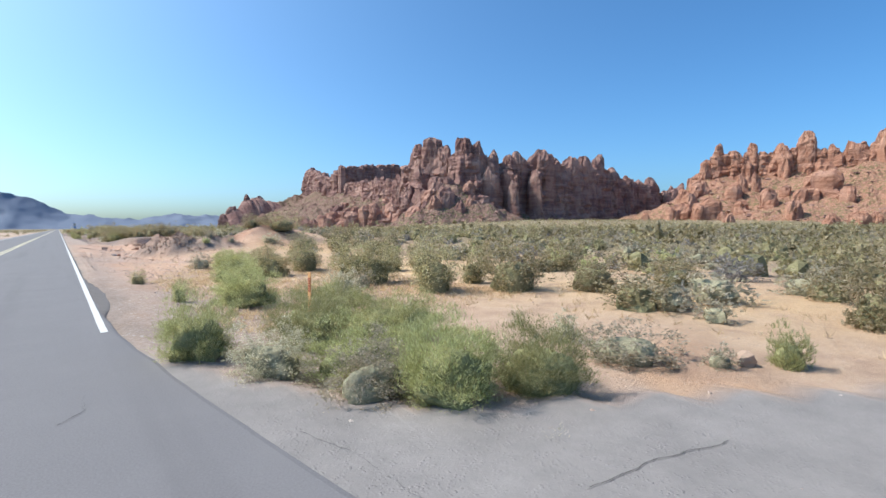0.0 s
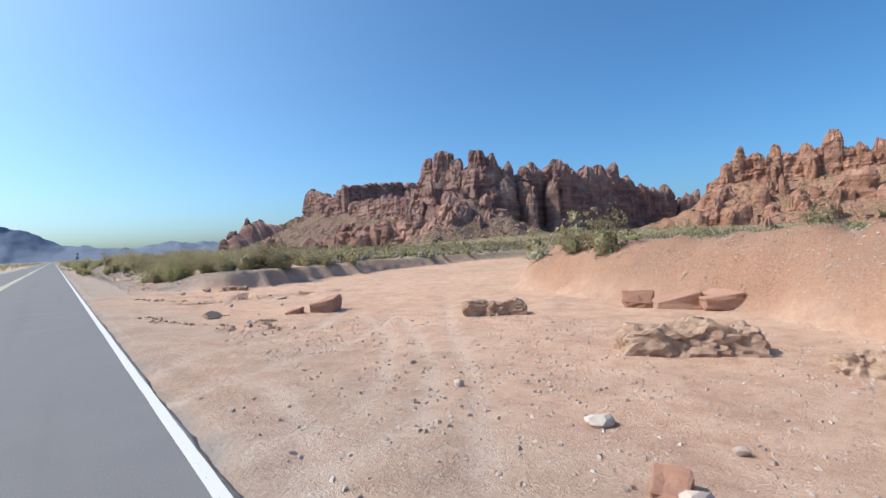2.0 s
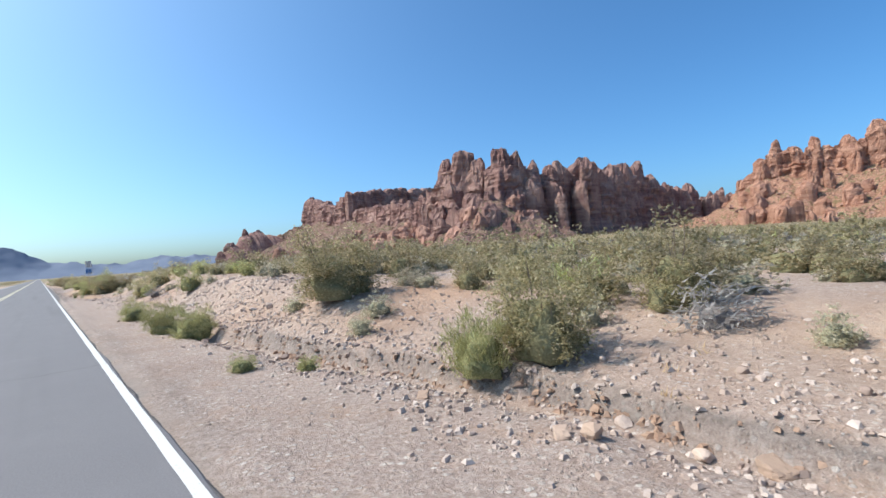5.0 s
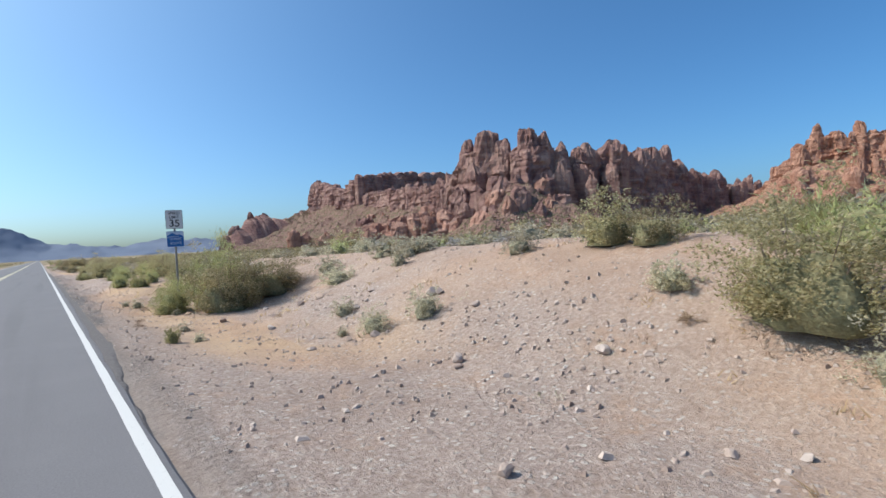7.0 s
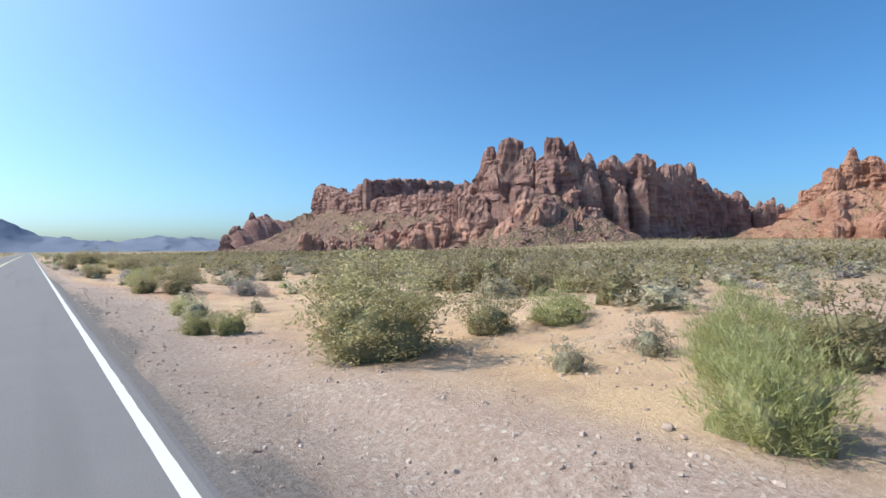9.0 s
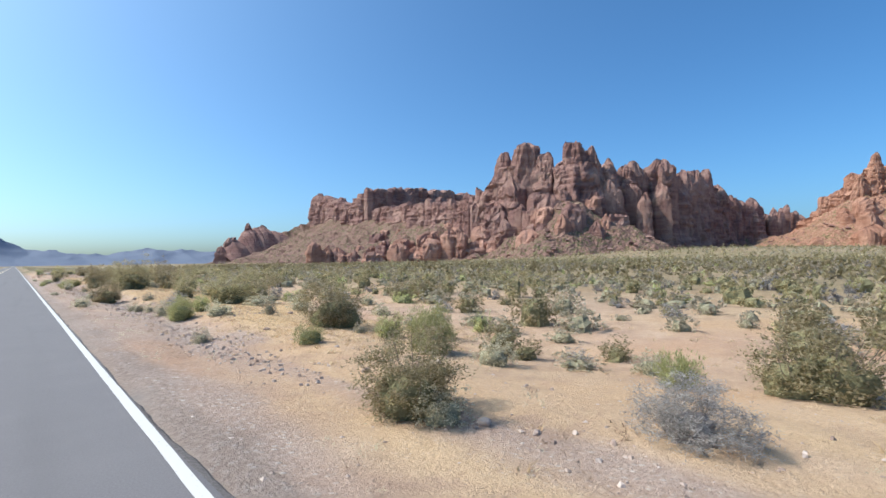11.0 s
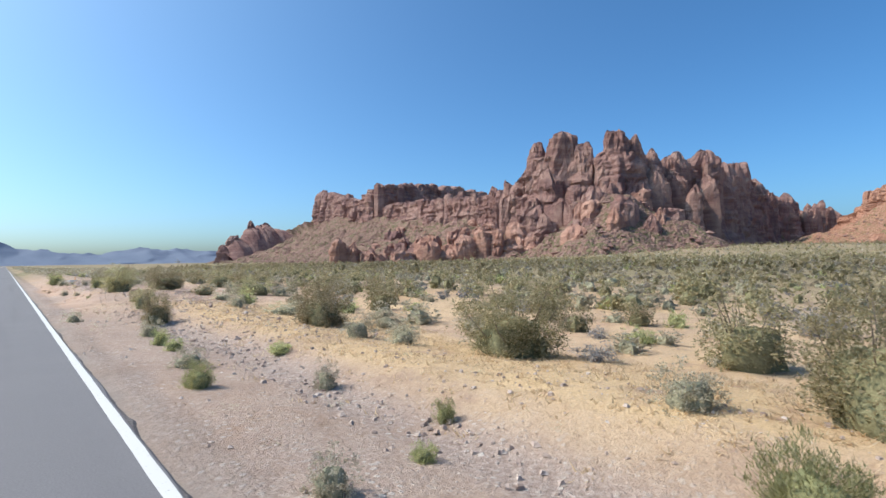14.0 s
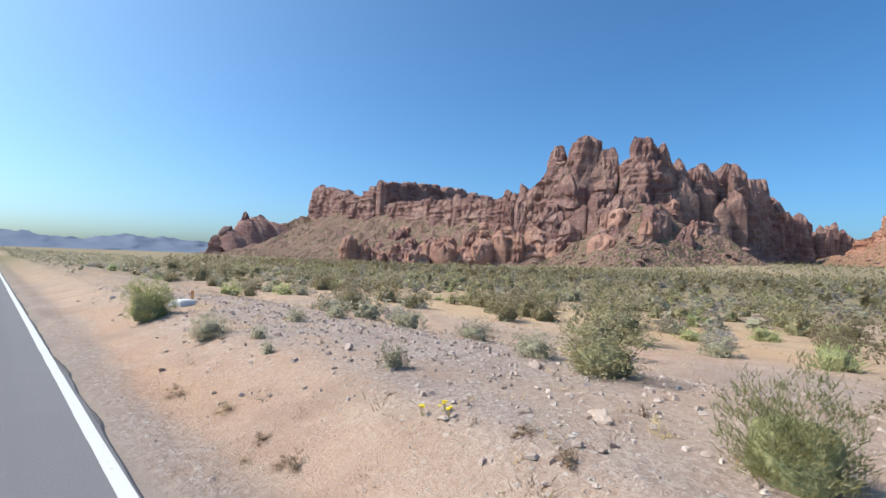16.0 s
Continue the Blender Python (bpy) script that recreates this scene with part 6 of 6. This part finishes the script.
v = iv[None] * r.uniform(0.3, 1.3, (n, 8, 3)) * np.array([1.3, 1, 0.8])
v = np.stack([v[..., 0] * np.cos(spin) - v[..., 1] * np.sin(spin), v[..., 0] * np.sin(spin) + v[..., 1] * np.cos(spin), v[..., 2]], -1)
v = v * size[:, None, None] + np.stack([px, py, land(px, py) + 0.3 * size], -1)[:, None]
tagged(new("mud_clods", mesh_of("mud_clods", v.reshape(-1, 3), (fi[None] + 8 * np.arange(n)[:, None, None]).reshape(-1, 4), [MUD])), "broken clods of dried mud along washed-out edges", "mud clods", kind="stuff")
for x, y, q in [(3.9, 80.8, 0.2), (3.6, 89.9, 0.24), (3.46, 90.1, 0.16), (4.1, 89.2, 0.2), (4.15, 88.7, 0.22), (3.4, 92.0, 0.16), (3.5, 136.5, 0.24), (5.5, 135.5, 0.22), (3.3, 139.1, 0.16), (3.75, 276.4, 0.16), (4.3, 91.5, 0.17)]:
    set_stone("stone", PALE_FORMS[int(q * 100) % 3], x, y, q, q * 0.85, q * 0.8, 5 * q, "pale rounded stone resting on gravel", "roadside stones", 0.01)

# ---------------------------------------------------------------- sign, stakes, flowers


def box_bm(sx, sy, sz, bevel=0.0, at=(0, 0, 0)):
    bm = bmesh.new()
    bmesh.ops.create_cube(bm, size=1)
    for v_ in bm.verts:
        v_.co = Vector((v_.co.x * sx + at[0], v_.co.y * sy + at[1], v_.co.z * sz + at[2]))
    if bevel:
        bmesh.ops.bevel(bm, geom=bm.edges[:], offset=bevel, segments=2, affect="EDGES", profile=0.5)
    return bm


def plate_bm(wide, high, corner, thick):
    """An upright plate with rounded corners, its face towards -y."""
    bm = bmesh.new()
    vs = []
    for cx, cz, a0 in ((1, 1, 0), (-1, 1, 90), (-1, -1, 180), (1, -1, 270)):
        for q in range(6):
            a_ = radians(a0 + 18 * q)
            vs.append(bm.verts.new((cx * (wide / 2 - corner) + corner * cos(a_), 0, cz * (high / 2 - corner) + corner * sin(a_))))
    f_ = bm.faces.new(vs)
    ex = bmesh.ops.extrude_face_region(bm, geom=[f_])
    for v_ in [g for g in ex["geom"] if isinstance(g, bmesh.types.BMVert)]:
        v_.co.y += thick
    bmesh.ops.recalc_face_normals(bm, faces=bm.faces[:])
    return bm


def lettering(text, size, material, parent, x, z, y=-0.006, squeeze=1.0, label=""):
    cu = bpy.data.curves.new("words", "FONT")
    cu.body, cu.size, cu.align_x, cu.align_y, cu.extrude, cu.offset = text, size, "CENTER", "CENTER", 0.0008, size * 0.012
    tmp = bpy.data.objects.new("words", cu)
    me_ = bpy.data.meshes.new_from_object(tmp)
    bpy.data.objects.remove(tmp)
    me_.materials.append(material)
    ob = part("lettering", me_, parent, label)
    ob.matrix_local = pose(x, y, z, 90, 0, 0) @ Matrix.Diagonal((squeeze, 1, 1, 1))
    return ob


SIGN_WHITE = plain_material("sign_white", (0.66, 0.65, 0.63), (0.74, 0.73, 0.71), 9, 0.5, 0.4, 0.05)
SIGN_BLACK = plain_material("sign_black", (0.02, 0.02, 0.022), (0.035, 0.035, 0.037), 12, 0.5, 0.4, 0.05)
SIGN_BLUE = plain_material("sign_blue", (0.015, 0.11, 0.34), (0.025, 0.15, 0.42), 8, 0.45, 0.4, 0.05)
SIGN_SKY = plain_material("sign_pale_blue", (0.45, 0.55, 0.68), (0.55, 0.63, 0.74), 8, 0.5, 0.4, 0.05)
STEEL = plain_material("weathered_sign_post_steel", (0.20, 0.19, 0.175), (0.33, 0.31, 0.29), 30, 0.6, 0.4, 0.2)
SIGN_X, SIGN_Y = 3.44, 140.7
sign_z = float(land(SIGN_X, SIGN_Y))
sign = tagged(new("road_sign"), "white speed limit plate above a blue scenic plate on steel post", "road sign")
sign.matrix_world = pose(SIGN_X, SIGN_Y, sign_z, 0, 0, -3)
bm = box_bm(0.055, 0.05, 2.95 - sign_z, 0.008, (0, 0.035, (2.95 - sign_z) / 2 - 0.05))
part("post", from_bm("post", bm, STEEL), sign, "weathered steel post")


def panel(name, wide, high, z, face, rim, label):
    bm = plate_bm(wide, high, 0.035, 0.006)
    ob = part(name, from_bm(name, bm, rim), sign, label)
    ob.location = (0, -0.002, z)
    bm = plate_bm(wide - 0.018, high - 0.018, 0.03, 0.003)
    part("face", from_bm("face", bm, face), ob).location = (0, -0.0042, 0)
    return ob


p1 = panel("speed_plate", 0.457, 0.56, 2.61 - sign_z, SIGN_WHITE, SIGN_BLACK, "white speed limit plate with a black border")
lettering("SPEED", 0.118, SIGN_BLACK, p1, 0, 0.185, squeeze=0.98)
lettering("LIMIT", 0.118, SIGN_BLACK, p1, 0, 0.065, squeeze=0.98)
lettering("35", 0.30, SIGN_BLACK, p1, 0, -0.125, squeeze=1.0)
p2 = panel("scenic_plate", 0.457, 0.47, 2.02 - sign_z, SIGN_BLUE, SIGN_SKY, "blue scenic route plate with pale mountains")
bm = bmesh.new()
outline = [(-0.215, 0.10), (-0.10, 0.17), (-0.06, 0.185), (0.03, 0.125), (0.06, 0.12), (0.10, 0.145), (0.215, 0.085), (0.215, 0.215), (-0.215, 0.215)]
bm.faces.new([bm.verts.new((q, 0, w_)) for q, w_ in outline])
part("sky_shape", from_bm("sky_shape", bm, SIGN_SKY), p2, "pale sky above the mountain outline").location = (0, -0.006, 0)
bm = bmesh.new()
bm.faces.new([bm.verts.new((q, 0, w_)) for q, w_ in [(-0.21, 0.06), (-0.1, 0.083), (0.11, 0.083), (0.11, 0.072), (-0.09, 0.07), (-0.21, 0.045)]])
part("road_stripe", from_bm("road_stripe", bm, SIGN_SKY), p2).location = (0, -0.006, 0)
lettering("SCENIC", 0.105, SIGN_SKY, p2, 0.01, 0.0, squeeze=0.9)
lettering("ROUTE", 0.105, SIGN_SKY, p2, 0.01, -0.125, squeeze=0.9)
for z in (2.82, 2.42, 2.2, 1.85):
    bm = bmesh.new()
    bmesh.ops.create_cone(bm, cap_ends=True, segments=6, radius1=0.009, radius2=0.009, depth=0.006)
    part("bolt", from_bm("bolt", bm, STEEL), sign).matrix_local = pose(0, -0.009, z - sign_z, 90, 0, 0)

STAKE = plain_material("orange_marker_stake", (0.60, 0.30, 0.12), (0.72, 0.40, 0.18), 14, 0.6, 0.3, 0.1)
DECAL = plain_material("dark_red_decal", (0.28, 0.06, 0.03), (0.36, 0.09, 0.05), 20, 0.5, 0.3, 0.05)
WHITE_SLAB = plain_material("white_concrete", (0.68, 0.67, 0.64), (0.78, 0.77, 0.74), 6, 0.8, 0.2, 0.2)


def stake(x, y, high, label, turn):
    st = tagged(new("marker_stake"), label, "marker stake", "marker stakes")
    st.matrix_world = pose(x, y, float(land(x, y)), 0, 1.5, turn)
    part("shaft", from_bm("shaft", box_bm(0.07, 0.012, high + 0.1, 0.003, (0, 0, high / 2 - 0.05)), STAKE), st)
    part("decal", from_bm("decal", box_bm(0.055, 0.002, high * 0.22, 0.0, (0, -0.0085, high * 0.80)), DECAL), st, "dark red decal strip")
    for q in range(5):
        part("writing_bar", from_bm("writing_bar", box_bm(0.036, 0.001, 0.014, 0.0, (0, -0.0102, high * (0.72 + 0.04 * q))), STAKE), st)
    return st


stake(3.45, 3.55, 1.0, "orange fibreglass utility marker stake beside roadside shrubs", -75)
stake(3.8, 287.05, 0.34, "short orange marker stake beside a white slab", -30)
slab = tagged(new("concrete_slab"), "white concrete slab lying among roadside shrubs", "slab")
slab.matrix_world = pose(3.55, 286.9, float(land(3.55, 286.9)) + 0.05, 0, 0, 35)
part("slab_body", from_bm("slab_body", box_bm(0.5, 0.34, 0.13, 0.015), WHITE_SLAB), slab)
part("cover", from_bm("cover", box_bm(0.41, 0.26, 0.025, 0.006, (0, 0, 0.07)), WHITE_SLAB), slab)

PETAL = plain_material("yellow_petal", (0.75, 0.55, 0.02), (0.85, 0.68, 0.05), 30, 0.6, 0.2, 0.05)
for n, (x, y, q) in enumerate([(2.97, 277.4, 0.09), (2.86, 277.55, 0.07), (2.92, 277.3, 0.07), (3.8, 140.3, 0.12), (3.5, 140.0, 0.1), (3.67, 139.9, 0.12), (4.3, 145.9, 0.1), (4.2, 174.0, 0.14), (3.7, 138.5, 0.1), (4.4, 142.2, 0.1)]):
    fl = tagged(new("yellow_wildflower"), "small yellow wildflower growing in gravelly sand", "flower", "yellow wildflowers")
    fl.matrix_world = pose(x, y, float(land(x, y)), 0, 0, 40 * n)
    rr = np.random.default_rng(n)
    heads = rr.normal(0, 0.3, (7, 3)) * q + np.array([0, 0, 0.09])
    heads[:, 2] = 0.5 * np.abs(heads[:, 2]) + 0.03
    base_ = heads * np.array([0.3, 0.3, 0])
    sv, sf = tubes(np.stack([base_, (base_ + heads) / 2, heads], 1), np.full(7, 0.003))
    part("stalk", mesh_of("stalk", sv, sf, [BRIGHT]), fl)
    for hx, hy, hz in heads:
        bm = bmesh.new()
        bmesh.ops.create_cone(bm, cap_ends=True, segments=8, radius1=0.005, radius2=0.017, depth=0.011)
        part("bloom", from_bm("bloom", bm, PETAL), fl).location = (hx, hy, hz)

# cracks in the asphalt
CRACK = plain_material("crack_filler", (0.035, 0.034, 0.033), (0.06, 0.058, 0.055), 40, 0.9, 0.2, 0.2)


def crack(points, wide, seed):
    rr = np.random.default_rng(seed)
    p_ = np.array(points, float)
    t = np.linspace(0, len(p_) - 1, 14 * len(p_))
    x = np.interp(t, np.arange(len(p_)), p_[:, 0]) + 0.03 * fbm(t * 5, t * 0, 3, seed)
    y = np.interp(t, np.arange(len(p_)), p_[:, 1]) + 0.03 * fbm(t * 5, t * 0 + 7, 3, seed + 1)
    w_ = wide * (0.6 + 0.6 * rr.random(len(t)))
    z = np.where(x < 1.1, 0.006, land(x, y) + 0.008)
    v = np.stack([np.stack([x, y - w_, z], -1), np.stack([x, y + w_, z], -1)], 1).reshape(-1, 3)
    part("crack", mesh_of("crack", v, grid_faces(len(t), 2)[:, ::-1], [CRACK]), road, "dark crack in the asphalt")


crack([(-2.0, 28.1), (-0.6, 27.9), (0.05, 27.83), (0.42, 27.75), (0.81, 27.98)], 0.008, 1)
crack([(0.05, 27.8), (0.5, 27.5), (1.0, 27.0)], 0.006, 2)
crack([(1.79, -0.15), (1.95, -0.7), (1.97, -1.38), (2.1, -2.2)], 0.007, 3)
crack([(4.2, -2.35), (3.55, -2.14), (2.85, -2.06)], 0.0035, 4)
crack([(0.3, 1.2), (0.48, 1.44), (0.5, 1.9)], 0.006, 5)
for n, y in enumerate([12.6, 19.0, 51.0, 63.5, 98.0, 150.0, 190.0]):
    crack([(-6.4, y + 0.4), (-4.0, y), (-2.0, y + 0.3), (0.0, y - 0.1), (1.05, y + 0.1)], 0.006, 20 + n)
